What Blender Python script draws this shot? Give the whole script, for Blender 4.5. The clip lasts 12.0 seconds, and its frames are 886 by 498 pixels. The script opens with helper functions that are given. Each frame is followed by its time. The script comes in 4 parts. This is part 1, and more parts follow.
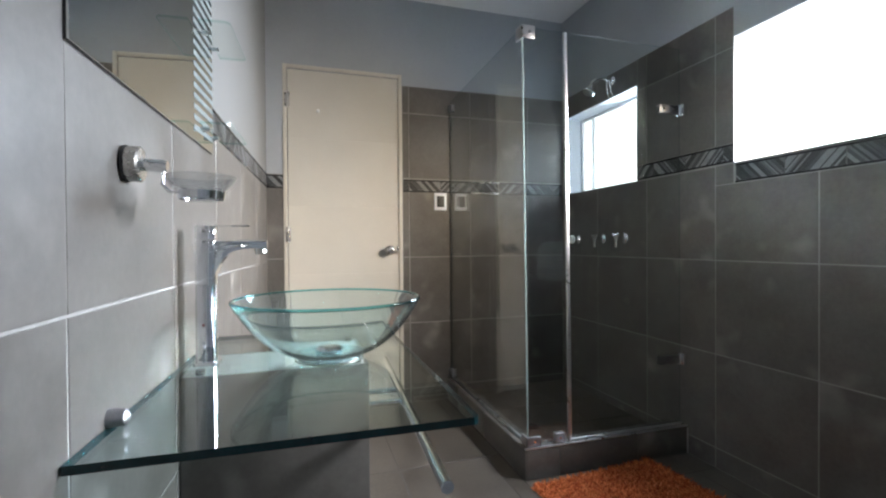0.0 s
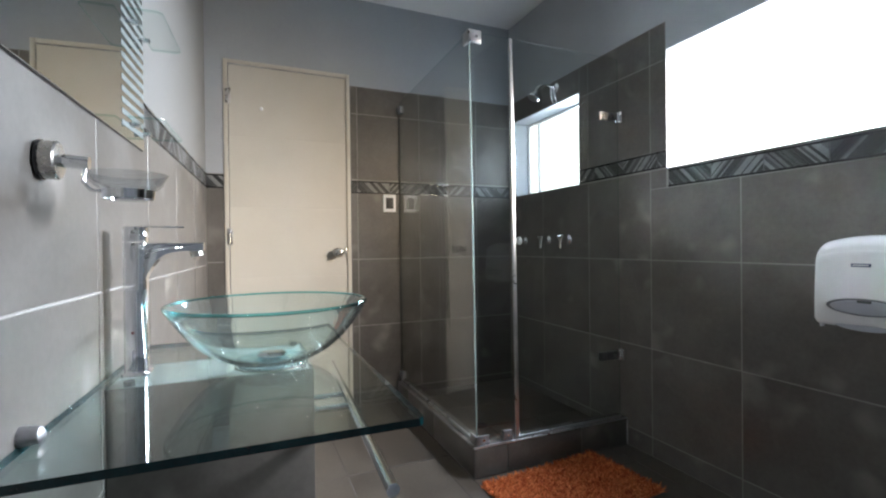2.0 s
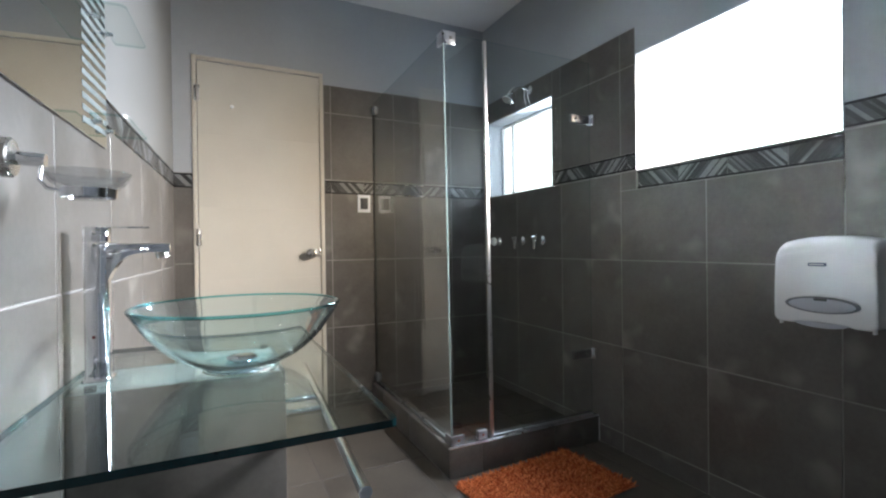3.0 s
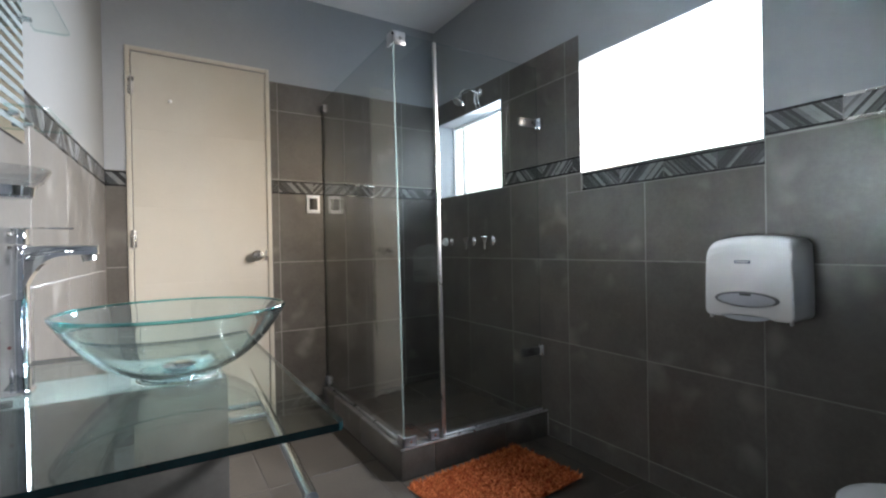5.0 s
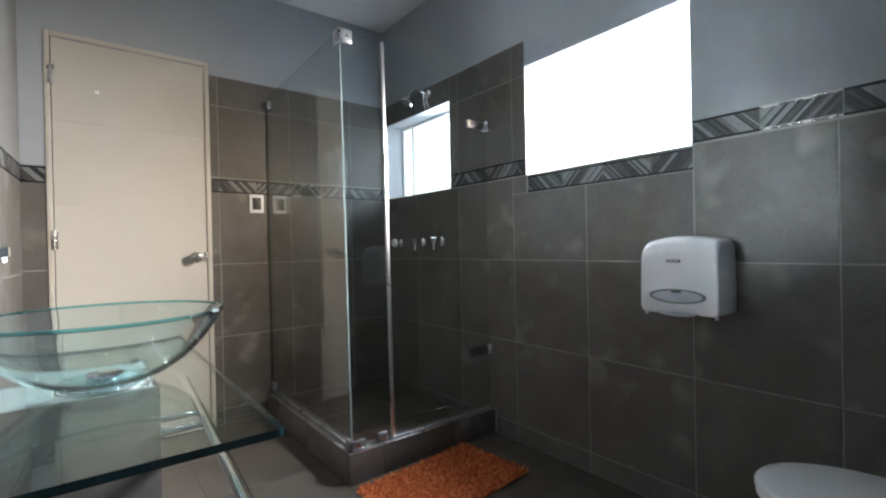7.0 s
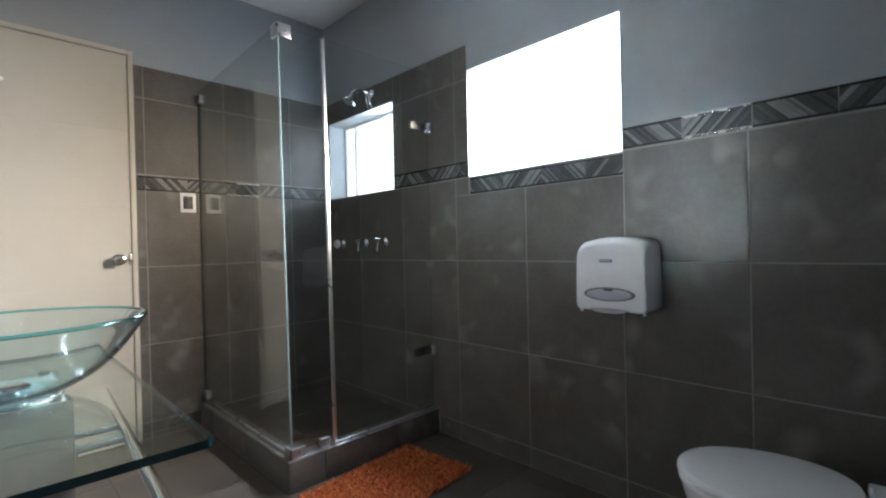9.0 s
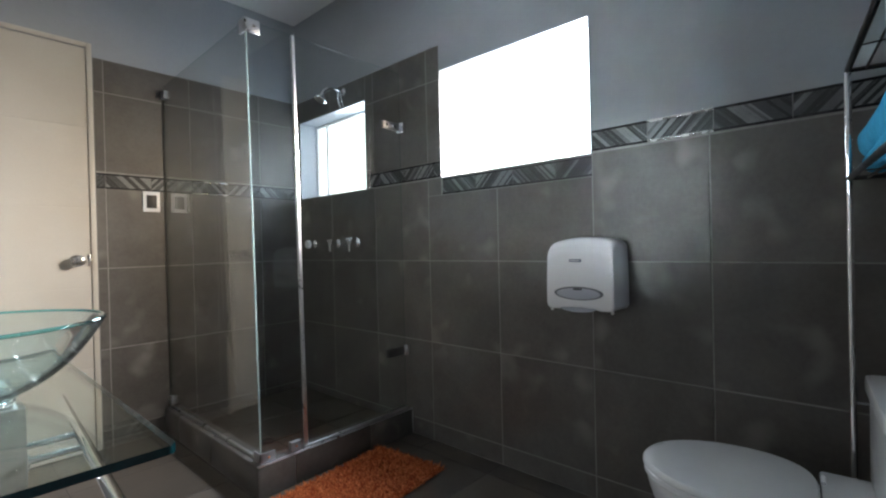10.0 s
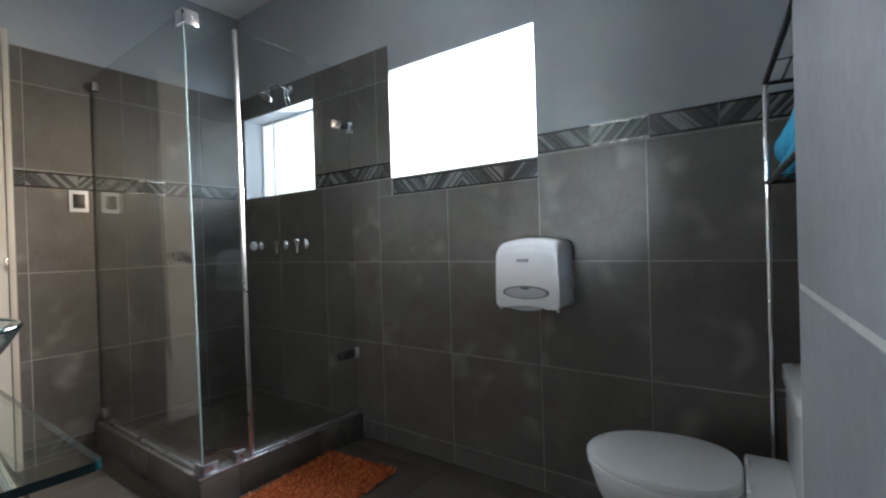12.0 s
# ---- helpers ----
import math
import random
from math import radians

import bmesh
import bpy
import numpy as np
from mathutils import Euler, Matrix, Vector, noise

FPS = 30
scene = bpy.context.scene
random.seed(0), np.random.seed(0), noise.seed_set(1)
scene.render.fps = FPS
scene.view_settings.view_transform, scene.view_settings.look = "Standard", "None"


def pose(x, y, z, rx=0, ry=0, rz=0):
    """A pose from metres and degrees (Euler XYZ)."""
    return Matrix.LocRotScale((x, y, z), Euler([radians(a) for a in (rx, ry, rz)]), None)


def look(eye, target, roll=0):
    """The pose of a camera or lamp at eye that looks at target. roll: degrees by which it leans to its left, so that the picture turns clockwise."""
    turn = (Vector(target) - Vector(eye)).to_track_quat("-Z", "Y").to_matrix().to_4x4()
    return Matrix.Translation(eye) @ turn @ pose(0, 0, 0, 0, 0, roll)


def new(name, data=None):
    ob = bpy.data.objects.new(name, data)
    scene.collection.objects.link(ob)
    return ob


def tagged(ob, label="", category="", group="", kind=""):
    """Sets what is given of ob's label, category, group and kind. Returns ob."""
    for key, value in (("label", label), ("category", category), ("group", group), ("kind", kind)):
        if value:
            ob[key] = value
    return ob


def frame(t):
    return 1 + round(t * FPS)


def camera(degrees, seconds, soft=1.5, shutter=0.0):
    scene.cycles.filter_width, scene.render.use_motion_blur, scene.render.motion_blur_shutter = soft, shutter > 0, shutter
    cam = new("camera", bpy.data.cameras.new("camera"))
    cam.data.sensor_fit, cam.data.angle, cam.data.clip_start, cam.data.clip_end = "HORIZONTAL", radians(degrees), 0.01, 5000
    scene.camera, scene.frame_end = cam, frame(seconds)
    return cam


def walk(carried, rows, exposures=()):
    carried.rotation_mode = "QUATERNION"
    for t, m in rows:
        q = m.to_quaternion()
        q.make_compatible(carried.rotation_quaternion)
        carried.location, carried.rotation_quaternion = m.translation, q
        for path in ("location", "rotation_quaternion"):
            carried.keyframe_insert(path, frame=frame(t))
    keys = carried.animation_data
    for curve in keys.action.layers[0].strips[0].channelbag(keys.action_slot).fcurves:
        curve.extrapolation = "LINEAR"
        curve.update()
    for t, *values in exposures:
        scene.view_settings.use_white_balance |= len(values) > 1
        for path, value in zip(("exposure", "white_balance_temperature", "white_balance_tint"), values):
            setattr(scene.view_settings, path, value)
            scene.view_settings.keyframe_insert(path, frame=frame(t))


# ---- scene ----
cam = camera(87.90, 12.0, 2.2)
# seconds, eye, tilt, roll, heading
PATH = [
    (0.0, 0.3078, 0.3322, 1.0210, 89.409, 0.403, -17.084),
    (0.5, 0.3105, 0.3312, 1.0205, 89.477, 0.481, -18.628),
    (1.0, 0.3132, 0.3302, 1.0200, 89.502, 0.497, -20.098),
    (1.5, 0.3158, 0.3291, 1.0196, 89.551, 0.550, -21.422),
    (2.0, 0.3183, 0.3279, 1.0192, 89.607, 0.644, -23.154),
    (2.5, 0.3208, 0.3266, 1.0188, 89.664, 0.687, -24.654),
    (3.0, 0.3232, 0.3252, 1.0184, 89.677, 0.727, -26.157),
    (5.0, 0.3324, 0.3189, 1.0171, 89.698, 1.046, -31.941),
    (5.5, 0.3346, 0.3171, 1.0168, 89.695, 0.988, -33.316),
    (6.0, 0.3367, 0.3153, 1.0165, 89.679, 1.095, -34.965),
    (6.5, 0.3388, 0.3133, 1.0163, 89.721, 1.122, -36.481),
    (7.0, 0.3408, 0.3113, 1.0161, 89.693, 1.191, -38.049),
    (9.0, 0.3483, 0.3023, 1.0155, 89.680, 1.308, -44.819),
    (9.5, 0.3500, 0.2998, 1.0154, 89.676, 1.303, -46.453),
    (10.0, 0.3517, 0.2973, 1.0153, 89.626, 1.355, -48.085),
    (10.5, 0.3534, 0.2946, 1.0153, 89.646, 1.502, -49.548),
    (11.0, 0.3550, 0.2919, 1.0152, 89.622, 1.561, -51.123),
    (11.5, 0.3565, 0.2891, 1.0152, 89.581, 1.593, -52.404),
    (12.0, 0.3580, 0.2862, 1.0152, 89.568, 1.675, -53.909),
]
walk(cam, [(t, pose(x, y, z, a, b, c)) for t, x, y, z, a, b, c in PATH])

# ---- world and light ----
# the mirror throws the window light back onto the tiles: keep that light whole
scene.cycles.caustics_reflective = True
scene.cycles.blur_glossy = 0.0
scene.cycles.sample_clamp_indirect = 0.0
world = bpy.data.worlds.new("sky")
scene.world = world
world.use_nodes = True
wn = world.node_tree.nodes
sky = wn.new("ShaderNodeTexSky")
sky.sky_type = "NISHITA"
sky.sun_disc = False
sky.sun_elevation = radians(48)
sky.sun_rotation = radians(270)
world.node_tree.links.new(sky.outputs["Color"], wn["Background"].inputs["Color"])
wn["Background"].inputs["Strength"].default_value = 0.05


def window_light(name, place, wide, high, watts, colour, dip, spread, north):
    data = bpy.data.lights.new(name, "AREA")
    data.shape, data.size, data.size_y = "RECTANGLE", wide, high
    data.energy, data.color = watts, colour
    ob = new(name, data)
    data.spread = radians(spread)
    ob.matrix_world = look(place, (place[0] - 1, place[1] + north, place[2] - dip))
    return ob


window_light("daylight_main_window", (2.60, 1.08, 2.04), 0.74, 0.92, 250, (0.81, 0.88, 1.0), 0.46, 114, -0.04)
# added warm lamp, no known source: warms the door and the far walls
window_light("added_warm_main_window", (2.63, 1.02, 1.85), 0.76, 0.90, 42, (1.0, 0.77, 0.54), 0.46, 84, 0.84)
window_light("daylight_shower_window", (2.246, 2.815, 1.63), 0.66, 0.46, 24, (0.74, 0.85, 1.0), 0.30, 104, -0.95)

# ---- materials ----


def material(name, base=(0.5, 0.5, 0.5), rough=0.5, metal=0.0):
    m = bpy.data.materials.new(name)
    m.use_nodes = True
    b = m.node_tree.nodes["Principled BSDF"]
    b.inputs["Base Color"].default_value = (*base, 1)
    b.inputs["Roughness"].default_value = rough
    b.inputs["Metallic"].default_value = metal
    return m


def mottled(name, dark, light, rough=(0.3, 0.5), scale=6.0, grain=90.0, bump=0.05, per_piece=0.0, spec=0.5, metal=0.0, clouds=(0.35, 0.7), spots=0.0, stretch=None):
    """Two scales of noise between two colours, with uneven gloss and fine relief."""
    m = material(name, metal=metal)
    n, l = m.node_tree.nodes, m.node_tree.links
    b = n["Principled BSDF"]
    b.inputs["Specular IOR Level"].default_value = spec
    geo = n.new("ShaderNodeNewGeometry")
    info = n.new("ShaderNodeObjectInfo")
    shift = n.new("ShaderNodeVectorMath")
    shift.operation = "MULTIPLY_ADD"
    shift.inputs[0].default_value = (37.0, 53.0, 71.0)
    l.new(info.outputs["Random"], shift.inputs[1])
    l.new(geo.outputs["Position"], shift.inputs[2])
    big, fine = n.new("ShaderNodeTexNoise"), n.new("ShaderNodeTexNoise")
    source = shift.outputs[0]
    if stretch:
        drawn = n.new("ShaderNodeVectorMath")
        drawn.operation = "MULTIPLY"
        drawn.inputs[1].default_value = stretch
        l.new(source, drawn.inputs[0])
        source = drawn.outputs[0]
    for t, s, d, way in ((big, scale, 5.0, source), (fine, grain, 3.0, shift.outputs[0])):
        t.inputs["Scale"].default_value = s
        t.inputs["Detail"].default_value = d
        t.inputs["Roughness"].default_value = 0.6
        l.new(way, t.inputs["Vector"])
    mixf = n.new("ShaderNodeMix")
    mixf.inputs[0].default_value = 0.28
    l.new(big.outputs["Fac"], mixf.inputs[2])
    l.new(fine.outputs["Fac"], mixf.inputs[3])
    ramp = n.new("ShaderNodeValToRGB")
    ramp.color_ramp.elements[0].position, ramp.color_ramp.elements[1].position = clouds
    ramp.color_ramp.elements[0].color = (*dark, 1)
    ramp.color_ramp.elements[1].color = (*light, 1)
    l.new(mixf.outputs[0], ramp.inputs[0])
    hue = n.new("ShaderNodeHueSaturation")
    val = n.new("ShaderNodeMapRange")
    val.inputs[3].default_value, val.inputs[4].default_value = 1 - per_piece, 1 + per_piece
    l.new(info.outputs["Random"], val.inputs[0])
    l.new(val.outputs[0], hue.inputs["Value"])
    if spots:
        cloud = n.new("ShaderNodeTexNoise")
        cloud.inputs["Scale"].default_value = 7.0
        cloud.inputs["Detail"].default_value = 1.2
        l.new(shift.outputs[0], cloud.inputs["Vector"])
        pick = n.new("ShaderNodeMapRange")
        pick.interpolation_type = "SMOOTHSTEP"
        pick.inputs[1].default_value, pick.inputs[2].default_value = 0.58, 0.86
        pick.inputs[4].default_value = spots
        l.new(cloud.outputs["Fac"], pick.inputs[0])
        pale = n.new("ShaderNodeMix")
        pale.data_type = "RGBA"
        pale.inputs[7].default_value = (0.30, 0.283, 0.262, 1)
        l.new(pick.outputs[0], pale.inputs[0])
        l.new(ramp.outputs[0], pale.inputs[6])
        l.new(pale.outputs[2], hue.inputs["Color"])
    else:
        l.new(ramp.outputs[0], hue.inputs["Color"])
    l.new(hue.outputs[0], b.inputs["Base Color"])
    rr = n.new("ShaderNodeMapRange")
    rr.inputs[1].default_value, rr.inputs[2].default_value = 0.3, 0.7
    rr.inputs[3].default_value, rr.inputs[4].default_value = rough
    l.new(big.outputs["Fac"], rr.inputs[0])
    l.new(rr.outputs[0], b.inputs["Roughness"])
    bm_ = n.new("ShaderNodeBump")
    bm_.inputs["Strength"].default_value = bump
    bm_.inputs["Distance"].default_value = 0.004
    l.new(mixf.outputs[0], bm_.inputs["Height"])
    l.new(bm_.outputs[0], b.inputs["Normal"])
    return m


def clear_glass(name, tint, gloss_rough=0.0, coat=(0.93, 0.042)):
    """Clear sheet glass: tinted see-through with a mirror coat that grows at grazing angles."""
    m = bpy.data.materials.new(name)
    m.use_nodes = True
    n, l = m.node_tree.nodes, m.node_tree.links
    n.clear()
    out, mix = n.new("ShaderNodeOutputMaterial"), n.new("ShaderNodeMixShader")
    see, shine = n.new("ShaderNodeBsdfTransparent"), n.new("ShaderNodeBsdfGlossy")
    see.inputs["Color"].default_value = (*tint, 1)
    shine.inputs["Roughness"].default_value = gloss_rough
    face = n.new("ShaderNodeLayerWeight")
    face.inputs["Blend"].default_value = 0.5
    power, scale = n.new("ShaderNodeMath"), n.new("ShaderNodeMath")
    power.operation, scale.operation = "POWER", "MULTIPLY_ADD"
    power.inputs[1].default_value = 5.0
    scale.inputs[1].default_value, scale.inputs[2].default_value = coat
    l.new(face.outputs["Facing"], power.inputs[0])
    l.new(power.outputs[0], scale.inputs[0])
    l.new(scale.outputs[0], mix.inputs[0])
    l.new(see.outputs[0], mix.inputs[1])
    l.new(shine.outputs[0], mix.inputs[2])
    l.new(mix.outputs[0], out.inputs["Surface"])
    return m


def cast_glass(name, tint, rough=0.0):
    m = material(name, tint, rough)
    b = m.node_tree.nodes["Principled BSDF"]
    b.inputs["Transmission Weight"].default_value = 1.0
    b.inputs["IOR"].default_value = 1.5
    return m


TILE = mottled("taupe_porcelain_tile", (0.084, 0.077, 0.069), (0.156, 0.146, 0.134), (0.30, 0.44), 5.0, 60, 0.05, 0.06, spec=0.5, clouds=(0.36, 0.82), spots=0.55)
FLOOR_TILE = mottled("taupe_floor_tile", (0.066, 0.056, 0.046), (0.120, 0.104, 0.086), (0.28, 0.42), 5.0, 80, 0.05, 0.05)
MATTE_TILE = mottled("matte_pale_grey_tile", (0.19, 0.196, 0.210), (0.33, 0.339, 0.360), (0.55, 0.75), 5.0, 60, 0.05, 0.06, spec=0.3, clouds=(0.30, 0.74), stretch=(1.0, 1.0, 0.30))
GROUT = mottled("pale_grout", (0.225, 0.218, 0.207), (0.315, 0.306, 0.291), (0.8, 0.9), 20, 200, 0.3)
PAINT = mottled("blue_grey_paint", (0.328, 0.350, 0.372), (0.364, 0.386, 0.408), (0.6, 0.72), 2.0, 60, 0.06, spec=0.2)
# west paint colour is darkened to hold down the direct window light
WEST_PAINT = mottled("darkened_west_paint", (0.180, 0.180, 0.176), (0.205, 0.205, 0.200), (0.6, 0.72), 2.0, 60, 0.06, spec=0.2)
WHITE_PAINT = mottled("white_reveal_paint", (0.74, 0.74, 0.74), (0.82, 0.82, 0.82), (0.5, 0.6), 5, 90, 0.06)
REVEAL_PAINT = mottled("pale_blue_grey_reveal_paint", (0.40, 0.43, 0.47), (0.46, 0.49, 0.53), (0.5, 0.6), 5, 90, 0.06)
CEILING_PAINT = mottled("off_white_ceiling_paint", (0.74, 0.74, 0.73), (0.80, 0.80, 0.79), (0.7, 0.8), 2.5, 80, 0.08)
DOOR_PAINT = mottled("cream_door_paint", (0.470, 0.447, 0.392), (0.520, 0.496, 0.436), (0.34, 0.46), 3.0, 120, 0.05)
FRAME_PAINT = mottled("cream_frame_paint", (0.46, 0.43, 0.37), (0.53, 0.50, 0.43), (0.4, 0.5), 6.0, 120, 0.08)
MORTAR = mottled("pale_troweled_mortar", (0.42, 0.42, 0.40), (0.58, 0.58, 0.56), (0.8, 0.9), 14, 120, 0.3)
GAP = material("dark_gap", (0.02, 0.019, 0.018), 0.8)
CHROME = mottled("polished_chrome", (0.88, 0.89, 0.91), (0.94, 0.95, 0.96), (0.02, 0.05), 8, 60, 0.0, metal=1.0)
STEEL = mottled("brushed_steel", (0.50, 0.48, 0.45), (0.62, 0.60, 0.57), (0.22, 0.32), 20, 200, 0.03, metal=1.0)
DULL_METAL = mottled("dull_nickel_plate", (0.30, 0.30, 0.31), (0.40, 0.40, 0.41), (0.42, 0.55), 14, 150, 0.03, metal=1.0)
WORN_NICKEL = mottled("worn_nickel_plate", (0.13, 0.13, 0.135), (0.21, 0.21, 0.215), (0.38, 0.5), 18, 150, 0.03, metal=1.0)
ALUMINIUM = mottled("satin_aluminium", (0.60, 0.61, 0.63), (0.72, 0.73, 0.75), (0.25, 0.36), 14, 150, 0.03, metal=1.0)
SHEET = clear_glass("clear_shower_glass", (0.955, 0.975, 0.968), 0.0, (1.5, 0.042))
DOOR_GLASS = clear_glass("coated_shower_door_glass", (0.955, 0.975, 0.968), 0.0, (0.14, 0.0006))
FIXED_GLASS = clear_glass("plain_fixed_shower_glass", (0.955, 0.975, 0.968), 0.0, (0.93, 0.055))
COUNTER_GLASS = clear_glass("pale_green_sheet_glass", (0.90, 0.968, 0.966))
EDGE_LIGHT = mottled("lit_pale_glass_edge", (0.22, 0.29, 0.29), (0.34, 0.41, 0.41), (0.14, 0.25), 30, 150, 0.02)
TOP_EDGE = clear_glass("faint_green_top_edge", (0.78, 0.88, 0.86), 0.4, (0.10, 0.004))
SHELF_EDGE = clear_glass("green_tinted_shelf_edge", (0.72, 0.86, 0.84), 0.1, (0.4, 0.01))
EDGE_DARK = mottled("deep_teal_glass_edge", (0.002, 0.018, 0.020), (0.005, 0.035, 0.040), (0.08, 0.2), 25, 140, 0.04)
RIM_GLASS = cast_glass("teal_polished_rim_glass", (0.22, 0.72, 0.76), 0.0)
BASE_GLASS = cast_glass("thick_aqua_base_glass", (0.72, 0.95, 0.96), 0.08)
BASE_GLASS.node_tree.nodes["Principled BSDF"].inputs["Transmission Weight"].default_value = 0.96
BOWL_GLASS = cast_glass("aqua_tinted_cast_glass", (0.89, 0.984, 0.986), 0.0)
BOWL_GLASS.node_tree.nodes["Principled BSDF"].inputs["Transmission Weight"].default_value = 0.993
DISH_GLASS = clear_glass("clear_pressed_glass", (0.93, 0.94, 0.95), 0.02, (0.93, 0.11))
MIRROR = material("silvered_mirror", (0.86, 0.89, 0.88), 0.0, 1.0)
FROST = mottled("etched_frosted_glass", (0.13, 0.155, 0.155), (0.18, 0.21, 0.21), (0.45, 0.6), 40, 200, 0.05)
WHITE_PLASTIC = mottled("white_moulded_plastic", (0.85, 0.86, 0.87), (0.89, 0.90, 0.91), (0.18, 0.26), 6, 90, 0.02)
GREY_PLASTIC = material("smoked_grey_window_plastic", (0.52, 0.55, 0.61), 0.2)
NAVY = material("navy_plate", (0.03, 0.06, 0.14), 0.3)
CERAMIC = mottled("white_glazed_ceramic", (0.74, 0.76, 0.76), (0.80, 0.82, 0.82), (0.10, 0.2), 3, 60, 0.01)
BLACK = mottled("black_glazed_liner", (0.012, 0.012, 0.013), (0.03, 0.03, 0.032), (0.10, 0.2), 30, 160, 0.02)
BLACK_METAL = mottled("black_lacquered_wire", (0.012, 0.012, 0.013), (0.03, 0.03, 0.03), (0.3, 0.45), 30, 160, 0.03)
GREYS = [mottled("grey_glazed_stripe_%s" % w, (0.72 * a, 0.74 * a, 0.75 * a), (0.72 * b, 0.75 * b, 0.76 * b), (0.30, 0.44), 25, 150, 0.04)
         for w, a, b in (("charcoal", 0.014, 0.028), ("slate", 0.045, 0.08), ("ash", 0.11, 0.16), ("silver", 0.21, 0.29))]
RUG = mottled("burnt_orange_chenille", (0.24, 0.045, 0.014), (0.66, 0.19, 0.06), (0.85, 0.95), 22, 190, 0.3, clouds=(0.40, 0.64))


def yarn(name, dark, middle, light):
    """Loose yarn ends, each with a shade of its own."""
    m = material(name, middle, 0.9)
    n, l = m.node_tree.nodes, m.node_tree.links
    geo, ramp = n.new("ShaderNodeNewGeometry"), n.new("ShaderNodeValToRGB")
    ramp.color_ramp.elements[0].color = (*dark, 1)
    ramp.color_ramp.elements[1].color = (*light, 1)
    ramp.color_ramp.elements.new(0.45).color = (*middle, 1)
    l.new(geo.outputs["Random Per Island"], ramp.inputs[0])
    l.new(ramp.outputs[0], n["Principled BSDF"].inputs["Base Color"])
    n["Principled BSDF"].inputs["Specular IOR Level"].default_value = 0.2
    return m


NAP = yarn("orange_chenille_yarn", (0.22, 0.036, 0.010), (0.52, 0.115, 0.032), (0.82, 0.29, 0.11))
TOWEL = mottled("turquoise_terry", (0.02, 0.32, 0.58), (0.05, 0.48, 0.76), (0.9, 0.95), 40, 260, 0.8)
SILICONE = mottled("dark_silicone_seal", (0.03, 0.028, 0.026), (0.06, 0.056, 0.052), (0.5, 0.6), 20, 120, 0.05)
WINDOW_FRAME = mottled("white_window_frame", (0.68, 0.69, 0.70), (0.76, 0.77, 0.78), (0.35, 0.45), 8, 120, 0.03)
GLOW = bpy.data.materials.new("bright_overcast_sky")
GLOW.use_nodes = True
GLOW.node_tree.nodes["Principled BSDF"].inputs["Base Color"].default_value = (0.8, 0.8, 0.8, 1)
GLOW.node_tree.nodes["Principled BSDF"].inputs["Emission Color"].default_value = (0.97, 0.99, 1, 1)
GLOW.node_tree.nodes["Principled BSDF"].inputs["Emission Strength"].default_value = 1.7

# ---- building helpers ----


def link(name, bm, mats, parent=None, smooth=False):
    mesh = bpy.data.meshes.new(name)
    bmesh.ops.recalc_face_normals(bm, faces=bm.faces[:])
    bm.to_mesh(mesh)
    bm.free()
    for m in mats if isinstance(mats, (list, tuple)) else [mats]:
        mesh.materials.append(m)
    if smooth:
        mesh.shade_smooth()
        mesh.set_sharp_from_angle(angle=radians(38))
    ob = new(name, mesh)
    ob.parent = parent
    return ob


def part(name, bm, mats, parent, label="", smooth=True):
    ob = link(name, bm, mats, parent, smooth)
    return tagged(ob, label)


def thing(name, label, category, at=(0, 0, 0), turn=0.0, group="", kind=""):
    ob = new(name)
    ob.matrix_world = pose(*at, 0, 0, turn)
    return tagged(ob, label, category, group, kind)


def box(bm, a, b, m=None, bevel=0.0, index=0):
    """A box between two corners, laid by the matrix m, with rounded edges."""
    lo, hi = Vector(map(min, a, b)), Vector(map(max, a, b))
    made = bmesh.ops.create_cube(bm, size=1)["verts"]
    bmesh.ops.transform(bm, matrix=Matrix.LocRotScale((lo + hi) / 2, None, hi - lo), verts=made)
    faces = list({f for v in made for f in v.link_faces})
    if bevel:
        res = bmesh.ops.bevel(bm, geom=list({e for v in made for e in v.link_edges}), offset=bevel, segments=2, affect="EDGES", profile=0.5)
        made = list({v for f in res["faces"] for v in f.verts} | {v for v in made if v.is_valid})
        faces = list({f for v in made for f in v.link_faces})
    for f in faces:
        f.material_index = index
    if m is not None:
        bmesh.ops.transform(bm, matrix=m, verts=list({v for f in faces for v in f.verts}))
    return bm


def rod(bm, a, b, r, sides=16, r2=None, bevel=0.0):
    a, b = Vector(a), Vector(b)
    m = Matrix.Translation((a + b) / 2) @ (b - a).to_track_quat("Z", "Y").to_matrix().to_4x4()
    made = bmesh.ops.create_cone(bm, cap_ends=True, segments=sides, radius1=r, radius2=r if r2 is None else r2, depth=(b - a).length, matrix=m)["verts"]
    if bevel:
        rim = {e for v in made for e in v.link_edges if any(len(f.verts) > 4 for f in e.link_faces)}
        bmesh.ops.bevel(bm, geom=list(rim), offset=bevel, segments=2, affect="EDGES")
    return bm


def tube(bm, points, r, sides=12):
    """A round bar along a line of points."""
    pts = [Vector(p) for p in points]
    rings, side = [], None
    for i, p in enumerate(pts):
        way = (pts[min(i + 1, len(pts) - 1)] - pts[max(i - 1, 0)]).normalized()
        if side is None:
            side = way.orthogonal().normalized()
        side = (side - way * side.dot(way)).normalized()
        up = way.cross(side)
        rings.append([bm.verts.new(p + r * (math.cos(k * math.tau / sides) * side + math.sin(k * math.tau / sides) * up)) for k in range(sides)])
    for a, b in zip(rings, rings[1:]):
        for k in range(sides):
            bm.faces.new((a[k], a[(k + 1) % sides], b[(k + 1) % sides], b[k]))
    bm.faces.new(rings[0][::-1])
    bm.faces.new(rings[-1])
    return bm


